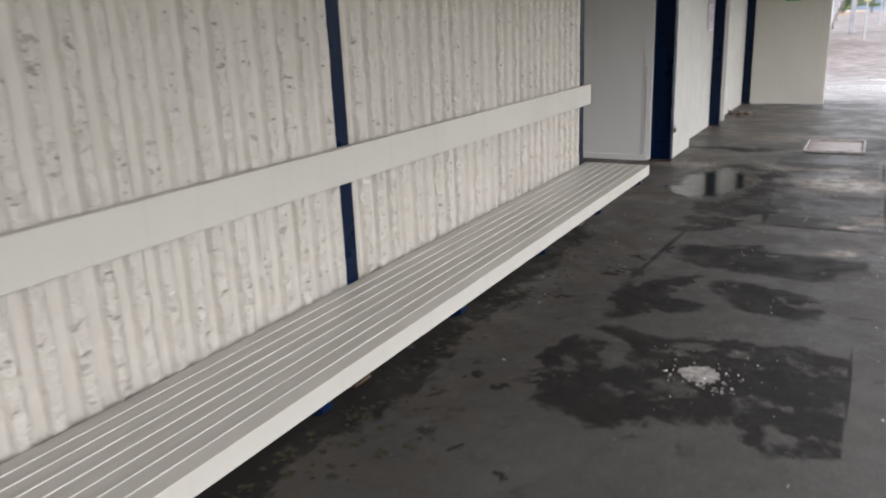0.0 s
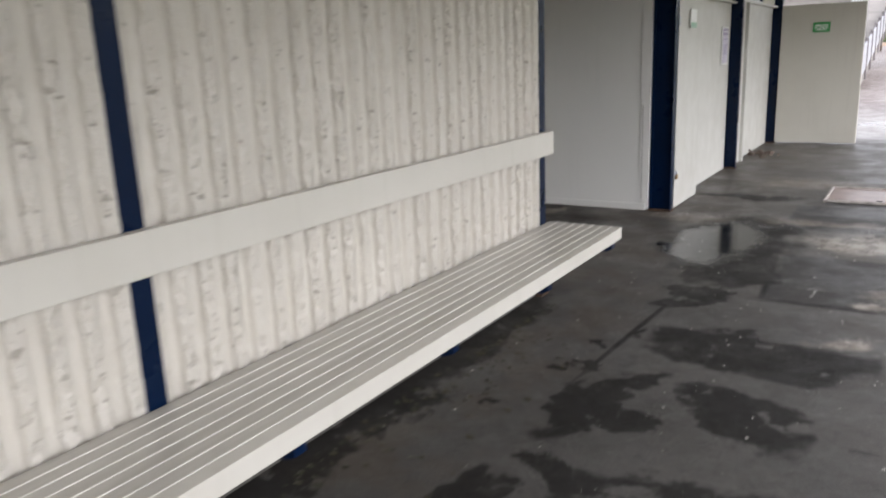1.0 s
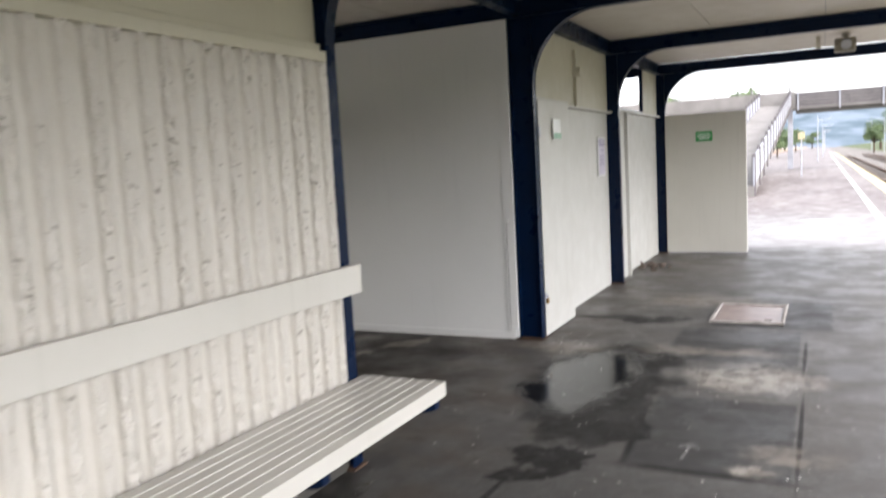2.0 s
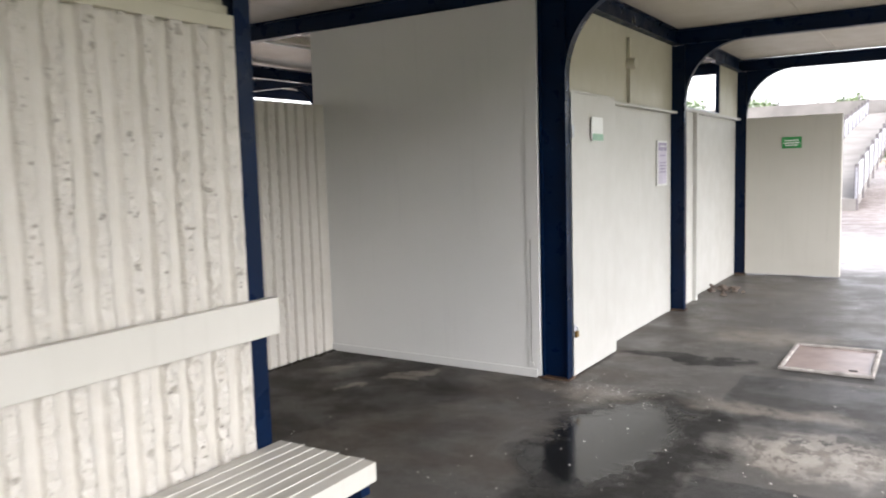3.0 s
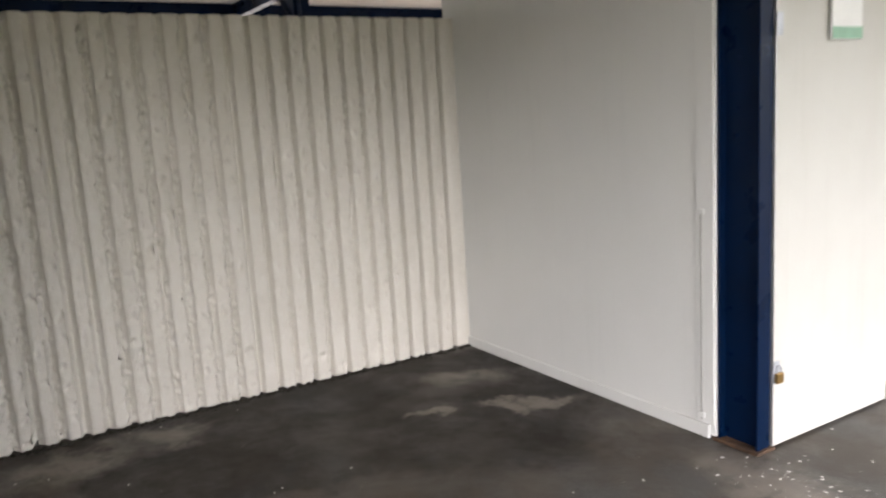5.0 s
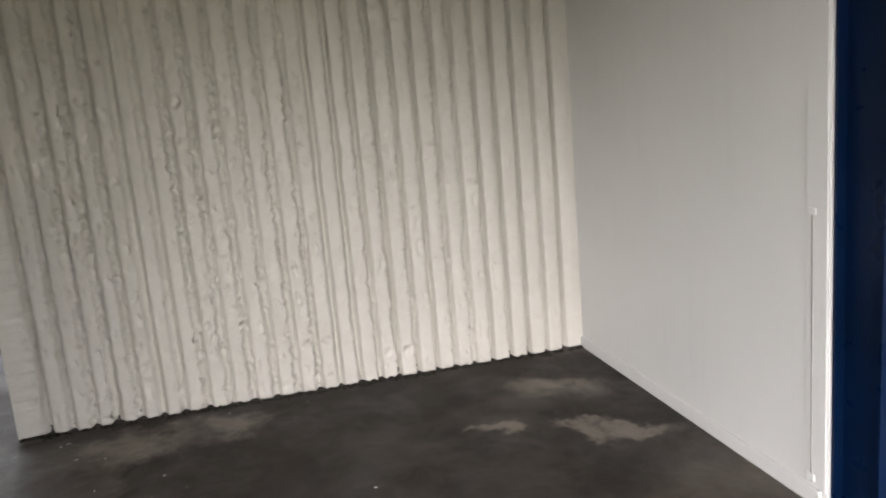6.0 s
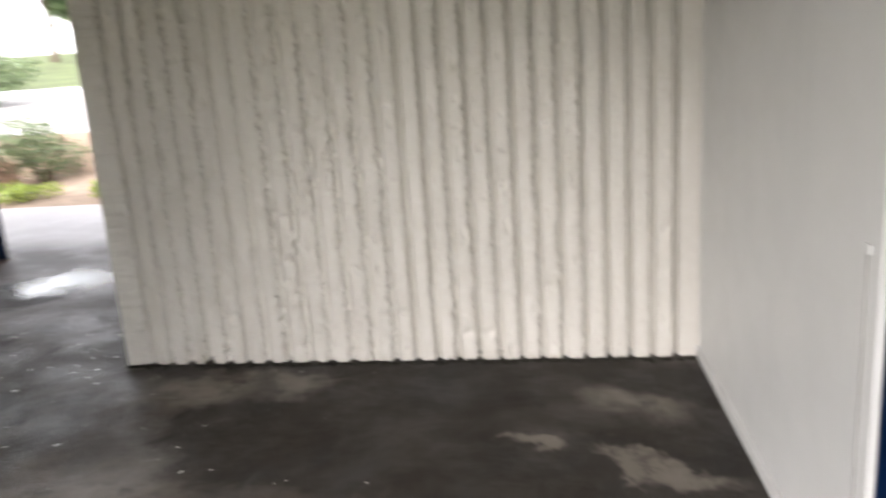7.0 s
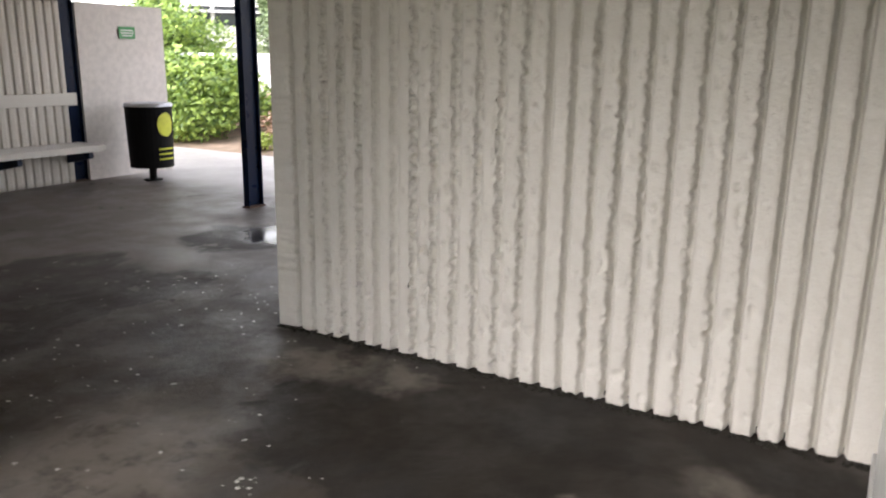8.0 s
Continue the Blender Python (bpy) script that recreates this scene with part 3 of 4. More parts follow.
def column(x, y, side):
    """An I-section post with a base plate and a curved bracket to the given side (+1 or -1 along x)."""
    ob = holder("steel_column", pose(x, y, 0), "navy painted steel I-section column with a curved bracket", "column", "columns under the canopy")
    bm = bmesh.new()
    prism(bm, i_outline(0.2, 0.078), BEAM_B, Matrix())
    part("shaft", bm, NAVY, ob)
    slab("base_plate", RUSTY, ob, -0.115, -0.06, 0.0, 0.115, 0.06, 0.014)
    arc = [(0.1 + 0.56 * (1 - math.cos(a)), 2.13 + 0.57 * math.sin(a)) for a in [math.pi / 2 * i / 16 for i in range(17)]]
    bm = bmesh.new()
    web = [(side * u, v) for u, v in arc] + [(side * 0.66, BEAM_B + 0.03), (side * 0.1, BEAM_B + 0.03)]
    turned = pose(0, 0.005, 0, 90, 0, 0)
    prism(bm, web if side > 0 else web[::-1], 0.01, turned)
    flange = [(side * u, v) for u, v in arc] + [(side * (u - 0.010 * math.cos(i / 16 * 1.57)), v + 0.010 * math.sin(i / 16 * 1.57)) for i, (u, v) in reversed(list(enumerate(arc)))]
    prism(bm, flange, 0.078, pose(0, 0.039, 0, 90, 0, 0))
    part("bracket", bm, NAVY, ob)
    return ob


for y, yb in zip(FRAMES, FRAMES_B):
    column(ROW_A, y, 1)
    column(ROW_B, yb, -1)

for y, yb in zip(FRAMES, FRAMES_B):
    bm = bmesh.new()
    slope = (y - yb) / (ROW_A - ROW_B)
    prism(bm, i_outline(0.15, 0.09), 10.34, pose(-8.44, yb + slope * (-8.44 - ROW_B), 2.777, 0, 90, math.degrees(math.atan(slope))))
    tagged(part("roof_beam", bm, NAVY), "navy painted steel beam across the canopy", "beam", "cross beams", "structure")
for x in (ROW_A, ROW_B):
    rows_y = FRAMES if x == ROW_A else FRAMES_B
    for a, b in zip(rows_y, rows_y[1:]):
        bm = bmesh.new()
        prism(bm, [(y, z) for z, y in i_outline(0.145, 0.09)], b - a - 0.1, pose(x, a + 0.05, 2.777 if x == ROW_A else 2.75) @ Matrix(((1, 0, 0, 0), (0, 0, 1, 0), (0, 1, 0, 0), (0, 0, 0, 1))))
        tagged(part("roof_beam", bm, NAVY), "navy painted steel beam along the canopy", "beam", "long beams", "structure")
# the east board is unseen, hung lower to block light from the sky
for x in (-8.46, 1.90):
    bm = bmesh.new()
    box(bm, x, FRAMES[0] - 0.1, 2.62 if x > 0 else 2.7, x + 0.02, FRAMES[6] + 0.12, 3.01)
    tagged(part("eave_fascia", bm, NAVY), "navy fascia board along the canopy eave, unseen and lowered on the track side", "fascia", kind="structure")

# ceiling of flat sheets with narrow joints
bm = bmesh.new()
# canopy from x = 1.1 to 1.9 is an unseen extension that cuts skylight
edges_x = [-8.44, -6.6, -5.4, -4.2, -3.1, -1.965, -0.8, 0.3, 1.1, 1.9]
for a, b in zip(FRAMES, FRAMES[1:]):
    for c, d in zip(edges_x, edges_x[1:]):
        box(bm, c + 0.003, a + 0.003, 2.857, d - 0.003, b - 0.003, 2.875, bevel=0.002)
tagged(part("ceiling", bm, CEIL), "off-white sheeted ceiling under the canopy", "ceiling", kind="structure")
slabroof = slab("roof", ROOF, None, -8.48, FRAMES[0] - 0.12, 2.878, 1.95, FRAMES[6] + 0.13, 3.0)
tagged(slabroof, "grey sheet roof over the platform shelter", "roof", kind="structure")


# ---- the store room between the frames ----
y2, y3, y4 = FRAMES[4], FRAMES[5], FRAMES[6]
wall = holder("wall_store_side", pose(0, 0, 0), "plain grey-white painted sheet wall with a skirting", "wall", kind="structure")
slab("sheet", SIDE, wall, -4.16, y2 - 0.045, 0.012, -2.075, y2 + 0.045, BEAM_B - 0.002)
slab("skirting", SIDE, wall, -4.05, y2 - 0.060, 0.0, -2.10, y2 - 0.046, 0.062)
slab("corner_batten", SIDE, wall, -2.172, y2 - 0.053, 0.064, -2.078, y2 - 0.046, BEAM_B - 0.01, bevel=0.002)
wall = holder("wall_store_front", pose(0, 0, 0), "cream painted sheet front of a store room", "wall", kind="structure")
slab("upper_panel", UPPER, wall, -2.04, y2 + 0.05, 2.045, -1.99, y3 - 0.045, BEAM_B)
slab("lower_panel", PANEL, wall, -2.06, y2 + 0.96, 0.0, -2.0, y3 - 0.05, 2.03)
slab("ledge", PANEL, wall, -1.999, y2 + 0.955, 2.02, -1.93, y3 - 0.05, 2.043)
slab("door_head", PANEL, wall, -1.99, y2 + 0.05, 2.036, -1.868, y2 + 0.93, 2.055)
slab("jamb", PANEL, wall, -2.0, y2 + 0.93, 0.0, -1.90, y2 + 0.955, 2.03)
slab("lower_panel", PANEL, wall, -2.06, y3 + 0.05, 0.0, -2.0, y4 - 0.05, 2.06)
slab("door_post", PANEL, wall, -1.999, y3 + 0.62, 0.0, -1.91, y3 + 0.68, 2.06)
slab("door_post", PANEL, wall, -1.999, y3 + 0.36, 0.0, -1.95, y3 + 0.61, 2.06)
slab("ledge", PANEL, wall, -2.0, y3 + 0.05, 2.062, -1.93, y4 - 0.05, 2.09)
slab("upper_panel", UPPER, wall, -2.03, y3 + 1.95, 2.093, -1.98, y4 - 0.045, BEAM_B)
slab("window_jamb", NAVY, wall, -2.03, y3 + 1.915, 2.12, -1.985, y3 + 1.947, BEAM_B, label="navy window jamb")
slab("window_sill", GALV, wall, -2.03, y3 + 0.05, 2.093, -1.985, y3 + 1.947, 2.118, label="grey window sill")
slab("back_sheet", SIDE, wall, -4.2, y2 + 0.046, 0.0, -4.14, y4, 2.06)
slab("back_sheet", SIDE, wall, -4.2, y2 + 0.046, 2.06, -4.14, y3, BEAM_B)
slab("cross_sheet", SIDE, wall, -4.13, y3 + 0.06, 0.0, -2.07, y3 + 0.1, BEAM_B - 0.002)
slab("end_sheet", SIDE, wall, -4.13, y4 - 0.05, 0.0, -2.075, y4, 2.06)

door = holder("door_1", pose(-1.86, y2 + 0.05, 0.0), "cream painted flush store door, padlocked shut", "door", kind="structure")
slab("leaf", PANEL, door, -0.045, 0.003, 0.012, 0.0, 0.875, 2.035, bevel=0.004)
slab("edge_strip", ALU, door, -0.02, -0.004, 0.02, 0.004, 0.002, 2.0, bevel=0.001, label="bare metal edge strip")
for z in (0.3, 1.72):
    bm = bmesh.new()
    tube(bm, (0.006, 0.0, z), (0.006, 0.0, z + 0.09), 0.007)
    box(bm, 0.001, 0.0, z, 0.004, 0.04, z + 0.09)
    part("hinge", bm, GALV, door)

lock = holder("padlock", pose(-1.84, y2 + 0.065, 0.345), "small brass padlock on the store door", "padlock")
bm = bmesh.new()
box(bm, -0.010, -0.022, -0.045, 0.010, 0.022, 0.0, bevel=0.004)
part("body", bm, BRASS, lock)
bm = bmesh.new()
for i in range(8):
    a, b = math.pi * i / 8, math.pi * (i + 1) / 8
    tube(bm, (0, 0.014 * math.cos(a), 0.012 + 0.018 * math.sin(a)), (0, 0.014 * math.cos(b), 0.012 + 0.018 * math.sin(b)), 0.0035, 8)
for y in (-0.014, 0.014):
    tube(bm, (0, y, -0.004), (0, y, 0.013), 0.0035, 8)
part("shackle", bm, GALV, lock)


# ---- signs and fixtures on the store front ----
def sign(name, m, w, h, face, label, category):
    ob = holder(name, m, label, category)
    slab("board", face, ob, -w / 2, -0.008, -h / 2, w / 2, 0.0, h / 2, bevel=0.002)
    return ob


facing_x = lambda x, y, z: pose(x, y, z, 0, 0, 90)
s1 = sign("wall_sign", facing_x(-1.845, y2 + 0.49, 1.79), 0.215, 0.175, WHITE, "white sign with a green lower band on the door", "sign")
slab("band", MINT, s1, -0.105, -0.011, -0.084, 0.105, -0.0085, -0.035, bevel=0, label="green band")
s2 = sign("poster", facing_x(-1.99, y2 + 2.56, 1.525), 0.32, 0.44, WHITE, "lilac notice with a purple heading on the store wall", "poster")
slab("sheet", LILAC, s2, -0.13, -0.011, -0.20, 0.13, -0.0085, 0.12, bevel=0, label="pale lilac printed sheet")
slab("heading", PURPLE, s2, -0.13, -0.011, 0.122, 0.13, -0.0085, 0.20, bevel=0, label="purple heading band")
for k, (w, z) in enumerate(((0.18, 0.16), (0.16, 0.07), (0.2, 0.0), (0.2, -0.03), (0.17, -0.06), (0.2, -0.09))):
    slab("text_bar", PURPLE if k else WHITE, s2, -w / 2, -0.014, z, w / 2, -0.0115, z + 0.012, bevel=0)
for nm, m in (("exit_sign", pose(-1.30, FRAMES[6] - 0.068, 1.745)), ("exit_sign", pose(-7.39, SOUTH + 0.068, 1.76, 0, 0, 180))):
    s3 = sign(nm, m, 0.235, 0.145, GREEN, "small green sign on the screen wall", "sign")
    for w, z in ((0.17, 0.02), (0.19, -0.012), (0.15, -0.042)):
        slab("text_bar", WHITE, s3, -w / 2, -0.011, z, w / 2, -0.0085, z + 0.014, bevel=0)

fix = holder("wall_fixture", pose(-1.99, y2 + 1.59, 2.37), "cream conduit with a round junction box", "conduit")
bm = bmesh.new()
box(bm, 0.0, -0.03, -0.33, 0.032, 0.03, 0.24, bevel=0.004)
part("conduit", bm, UPPER, fix)
bm = bmesh.new()
tube(bm, (0.0, 0, 0.02), (0.075, 0, 0.02), 0.055, 20, 0.045)
part("junction_box", bm, UPPER, fix)

pipe = holder("corner_conduit", pose(-2.142, y2 - 0.0535, 0.0), "thin painted conduit with saddles on the store wall", "conduit")
bm = bmesh.new()
box(bm, -0.003, -0.0025, 0.08, 0.003, 0.0, 1.03)
part("pipe", bm, PIPE, pipe)
for z in (0.1, 1.02):
    slab("saddle", SIDE, pipe, -0.018, -0.008, z - 0.012, 0.02, 0.0, z + 0.012)


# ---- benches ----
def bench(m, length, arms, label):
    """Local x along the wall, front towards -y, wall at y = 0."""
    ob = holder("bench", m, label, "bench")
    w, n = 0.0585, 8
    for i in range(n):
        y = -0.492 + i * 0.0597
        bm = bmesh.new()
        low = 0.404 if i == 0 else 0.44
        off = 0.004 * math.sin(i * 2.3)
        box(bm, off, y, low, length + off, y + w, 0.475, bevel=0.0012)
        body = len(bm.faces)
        # pale strip over each joint paints in the slat-edge highlight
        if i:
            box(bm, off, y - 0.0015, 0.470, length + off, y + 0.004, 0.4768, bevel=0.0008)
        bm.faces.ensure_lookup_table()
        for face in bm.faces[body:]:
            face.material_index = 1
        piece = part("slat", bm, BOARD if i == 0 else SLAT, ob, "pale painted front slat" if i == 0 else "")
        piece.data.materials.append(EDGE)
    bm = bmesh.new()
    box(bm, -0.0, -0.046, 0.908, length, -0.006, 1.052, bevel=0.004)
    part("backrest", bm, BOARD, ob, "smooth beige back board")
    for u in arms:
        bm = bmesh.new()
        prism(bm, [(0.0, 0.24), (0.0, 0.438), (-0.43, 0.438), (-0.44, 0.335), (-0.41, 0.32)], 0.05, pose(u - 0.025, 0, 0) @ Matrix(((0, 0, 1, 0), (1, 0, 0, 0), (0, 1, 0, 0), (0, 0, 0, 1))))
        part("bracket", bm, NAVY, ob, "navy steel bracket")
    return ob


bench(pose(-1.866, -0.33, 0, 0, 0, 90), 5.87, [0.95 * k + 0.17 for k in range(7)], "long beige slatted bench with a back board on the ribbed wall")
bench(pose(-2.3, SOUTH + 0.064, 0, 0, 0, 180), 4.3, [0.2, 1.25, 2.3, 3.3, 4.15], "beige slatted bench with a back board on the far wall")


# ---- things on the platform ----
hatch = holder("floor_hatch", pose(-0.29, 9.78, 0.0), "rusty pink hatch plate in a pale concrete surround", "hatch")
bm = bmesh.new()
for b in ((-0.35, -0.43, 0.27, -0.40), (-0.35, 0.40, 0.27, 0.43), (-0.35, -0.40, -0.32, 0.40), (0.24, -0.40, 0.27, 0.40)):
    box(bm, b[0], b[1], 0.0, b[2], b[3], 0.026, bevel=0.008)
part("surround", bm, DULL, hatch, "pale concrete surround")
slab("plate", HATCH, hatch, -0.318, -0.398, 0.0, 0.238, 0.398, 0.008)
slab("lifting_slot", BINB, hatch, 0.10, -0.30, 0.0085, 0.16, -0.26, 0.010, bevel=0)

bin_ob = holder("litter_bin", pose(-7.17, 0.42, 0.0), "black round litter bin on a post with lime stickers", "bin")
bm = bmesh.new()
tube(bm, (0, 0, 0.17), (0, 0, 0.90), 0.255, 32, 0.275)
part("body", bm, BINB, bin_ob)
bm = bmesh.new()
tube(bm, (0, 0, 0.90), (0, 0, 0.935), 0.285, 32, 0.27)
part("rim", bm, GALV, bin_ob, "pale metal rim")
bm = bmesh.new()
tube(bm, (0, 0, 0.0), (0, 0, 0.17), 0.045, 16)
tube(bm, (0, 0, 0.0), (0, 0, 0.012), 0.11, 16)
part("post", bm, BINB, bin_ob)
toward = math.atan2(5.6, 4.4) + 0.72


def wrap(r, a0, a1, z0, z1, round_ends):
    bm2 = bmesh.new()
    n = 14
    rows = []
    for i in range(n + 1):
        t = 2 * i / n - 1
        a = a0 + (a1 - a0) * i / n
        half = (z1 - z0) / 2 * (math.sqrt(max(0.0, 1 - t * t)) if round_ends else 1.0)
        mid = (z0 + z1) / 2
        rows.append([bm2.verts.new((rr * math.cos(a), rr * math.sin(a), mid + s * max(half, 0.001))) for rr, s in ((r, -1), (r, 1), (r + 0.003, 1), (r + 0.003, -1))])
    for p, q in zip(rows, rows[1:]):
        for k in range(4):
            bm2.faces.new((p[k], p[(k + 1) % 4], q[(k + 1) % 4], q[k]))
    return bm2


part("sticker", wrap(0.2735, toward - 0.42, toward + 0.42, 0.55, 0.83, True), LIME, bin_ob, "lime round sticker")
for z in (0.27, 0.33, 0.39):
    part("sticker", wrap(0.2675, toward - 0.4, toward + 0.4, z, z + 0.02, False), LIME, bin_ob, "thin lime stripe")

lamp = holder("canopy_speaker", pose(0.53, 13.1, 2.857), "boxy grey-cream loudspeaker with a round grille under the canopy", "loudspeaker")
bm = bmesh.new()
tube(bm, (0, 0, -0.03), (0, 0, 0.0), 0.05, 16)
box(bm, -0.02, -0.02, -0.12, 0.02, 0.02, -0.02, bevel=0.003)
part("stem", bm, SPEAKER, lamp)
bm = bmesh.new()
box(bm, -0.13, -0.08, -0.22, 0.11, 0.06, -0.05, bevel=0.025)
part("case", bm, SPEAKER, lamp)
bm = bmesh.new()
tube(bm, (0.0, -0.092, -0.135), (0.0, -0.078, -0.135), 0.06, 24)
part("grille", bm, GALV, lamp, "round grey grille")
slab("hanger", PLASTIC, lamp, -0.33, -0.02, -0.14, -0.28, 0.02, 0.0)

for x, y in ((-5.1, 9.2), (-5.1, 6.2), (-5.1, 3.3)):
    f = holder("ceiling_light", pose(x, y, 2.857), "old fluorescent batten under the ceiling", "lamp", "ceiling battens")
    slab("housing", PLASTIC, f, -0.05, -0.6, -0.055, 0.05, 0.6, 0.0, bevel=0.006)
    bm = bmesh.new()
    tube(bm, (0, -0.57, -0.075), (0, 0.57, -0.075), 0.016)
    part("tube", bm, WHITE, f, "unlit white tube")


def lump(bm, x, y, z, r, rng):
    made = bmesh.ops.create_icosphere(bm, subdivisions=1, radius=r)["verts"]
    for v in made:
        v.co = Vector((v.co.x * rng.uniform(0.7, 1.4) + x, v.co.y * rng.uniform(0.7, 1.4) + y, max(0.0, v.co.z * rng.uniform(0.5, 0.9) + z)))


rng = random.Random(5)
bm = bmesh.new()
for i in range(26):
    lump(bm, -1.78 + rng.gauss(0, 0.09), 12.75 + rng.gauss(0, 0.16), rng.uniform(0, 0.04), rng.uniform(0.015, 0.045), rng)
tagged(part("rubble_heap", bm, RUBBLE), "small heap of brown rubble against the wall", "rubble", kind="stuff")

# pale flakes and chips scattered on the floor
verts, faces = [], []
spots = [(-2.6, 5.4, 1.1, 1.0, 120), (-1.5, 8.25, 0.4, 0.3, 120), (-1.62, 8.28, 0.2, 0.1, 40), (-0.4, 5.5, 1.0, 2.6, 210), (-2.9, 3.9, 1.2, 0.8, 60), (-0.5, 3.2, 0.25, 0.2, 45), (-1.3, 6.9, 0.7, 0.8, 70), (-0.6, 11.4, 1.0, 1.8, 120), (0.35, 6.6, 0.4, 1.4, 60), (-2.4, 4.6, 0.6, 0.8, 60), (-4.4, 4.7, 0.7, 0.6, 110), (-2.68, 6.43, 0.05, 0.04, 10)]
for cx, cy, sx, sy, n in spots:
    for _ in range(n):
        x, y = rng.gauss(cx, sx * 0.7), rng.gauss(cy, sy * 0.7)
        if x < -1.9 and y > 8.3 or -4.2 < x < -4.0 and y > 5.3 or -2.02 < x < -1.8 and y < 5.6:
            continue
        r, a, base = rng.choice((0.0015, 0.002, 0.003, 0.004, 0.006, 0.009)) * (1.15 if x < -2.2 else 0.72), rng.uniform(0, 6.28), len(verts)
        k = rng.randint(4, 6)
        for q in range(k):
            b = a + 6.283 * q / k
            rr = r * rng.uniform(0.55, 1.25) * (1.5 if q % 2 else 1)
            verts.append((x + rr * math.cos(b), y + rr * math.sin(b), 0.0025 + rng.uniform(0, 0.002)))
        verts.append((x, y, 0.006))
        faces += [(base + q, base + (q + 1) % k, base + k) for q in range(k)]
tagged(raw("litter_flakes", verts, faces, PETAL), "pale flakes and chips scattered on the asphalt", "litter", kind="stuff")

# dirt and moss crumbs along the foot of the partition
bm = bmesh.new()
for _ in range(420):
    lump(bm, -4.035 + abs(rng.gauss(0, 0.016)), rng.uniform(5.36, 8.36), 0.002, rng.uniform(0.004, 0.014), rng)
tagged(part("wall_foot_dirt", bm, MOSS), "dark dirt and moss along the foot of the ribbed wall", "dirt", kind="stuff")

# faded painted arrow
bm = bmesh.new()
prism(bm, [(-0.008, -0.12), (0.008, -0.12), (0.008, 0.06), (0.05, 0.03), (0.055, 0.05), (0.0, 0.12), (-0.055, 0.05), (-0.05, 0.03), (-0.008, 0.06)], 0.003, pose(-0.35, 6.21, 0.0, 0, 0, -4))
tagged(part("painted_arrow", bm, FADED), "small faded arrow sprayed on the asphalt", "marking", kind="structure")

# dead leaves and dirt along the foot of the bench wall
verts, faces = [], []
for _ in range(520):
    x, y, r, a = -1.80 + abs(rng.gauss(0, 0.2)), rng.uniform(-0.2, 5.3), rng.uniform(0.004, 0.016), rng.uniform(0, 6.28)
    base = len(verts)
    for q in range(5):
        b = a + 6.283 * q / 5
        rr = r * rng.uniform(0.5, 1.3)
        verts.append((x + rr * math.cos(b) * 1.6, y + rr * math.sin(b), 0.003 + rng.uniform(0, 0.006)))
    verts.append((x, y, 0.009))
    faces += [(base + q, base + (q + 1) % 5, base + 5) for q in range(5)]
tagged(raw("leaf_debris", verts, faces, DEBRIS), "dead leaves and dirt under the bench", "debris", kind="stuff")

# white splash of dried paint
verts, faces = [], []
for k, (x, y, r) in enumerate([(-0.545, 3.19, 0.078)] + [(-0.50 + rng.gauss(0, 0.08), 3.14 + rng.gauss(0, 0.09), rng.uniform(0.002, 0.008)) for _ in range(60)]):
    n, base = (26, len(verts)) if k == 0 else (7, len(verts))
    for q in range(n):
        a = 6.2832 * q / n
        rr = r * (1 + 0.3 * noise.noise(Vector((3 * math.cos(a), 3 * math.sin(a), k))) + rng.uniform(-0.08, 0.08))
        verts.append((x + rr * math.cos(a) * 1.1, y + rr * math.sin(a), 0.0026))
    verts.append((x, y, 0.004))
    faces += [(base + q, base + (q + 1) % n, base + n) for q in range(n)]
tagged(raw("paint_splash", verts, faces, SPLASH), "dried white splash with droplets on the asphalt", "stain", kind="stuff")

# platform edge lines, coping and track
for name, mat_, x0, x1, lab in (("edge_line", LINE, 1.22, 1.36, "worn white safety line along the platform"), ("edge_line", YELLOW, 1.92, 2.34, "worn yellow edge strip along the platform")):
    tagged(slab(name, mat_, None, x0, -30, 0.0, x1, 160, 0.005, bevel=0), lab, "line", kind="structure")
for x in (3.4, 4.47, 7.3, 8.37):
    bm = bmesh.new()
    prism(bm, i_outline(0.15, 0.075, 0.03, 0.018), 260, pose(x, 180, -0.72, 90, 0, 0) @ pose(0, 0, 0, 0, 0, 90))
    tagged(part("rail", bm, RUST), "rusty steel running rail", "rail", "running rails", "structure")
verts, faces = [], []
for x in (3.935, 7.835):
    for k in range(240):
        y, b = -10 + 0.7 * k, len(verts)
        verts += [(x + sx * 1.25, y + sy * 0.11, z) for z in (-0.95, -0.80) for sx, sy in ((-1, -1), (1, -1), (1, 1), (-1, 1))]
        faces += [(b + 4, b + 5, b + 6, b + 7), (b, b + 1, b + 5, b + 4), (b + 1, b + 2, b + 6, b + 5), (b + 2, b + 3, b + 7, b + 6), (b + 3, b, b + 4, b + 7)]
tagged(raw("sleepers", verts, faces, TIMBER), "grey sleepers under the running rails", "sleeper", kind="stuff")


# ---- footbridge over the line ----
bridge = holder("footbridge", pose(0, 0, 0), "pale concrete and galvanised footbridge with a long stair", "footbridge")
BY, BZ = 60.0, 4.0
BRIDGE = plain("weathered_bridge_concrete", (0.27, 0.255, 0.24), 0.85, 0, 0.3, 0.7, 0.3)
MESH = plain("grey_pink_steel_panels", (0.15, 0.135, 0.14), 0.6, 0, 0.3, 1.2)
STAIR = plain("pale_galvanised_steel", (0.40, 0.41, 0.45), 0.5, 0.0, 0.25, 2.0)
slab("deck", BRIDGE, bridge, -1.4, BY, BZ, 30, BY + 2.2, BZ + 0.2, bevel=0.02)
slab("parapet", MESH, bridge, -1.4, BY - 0.05, BZ + 0.2, 30, BY, BZ + 1.08, bevel=0.01)
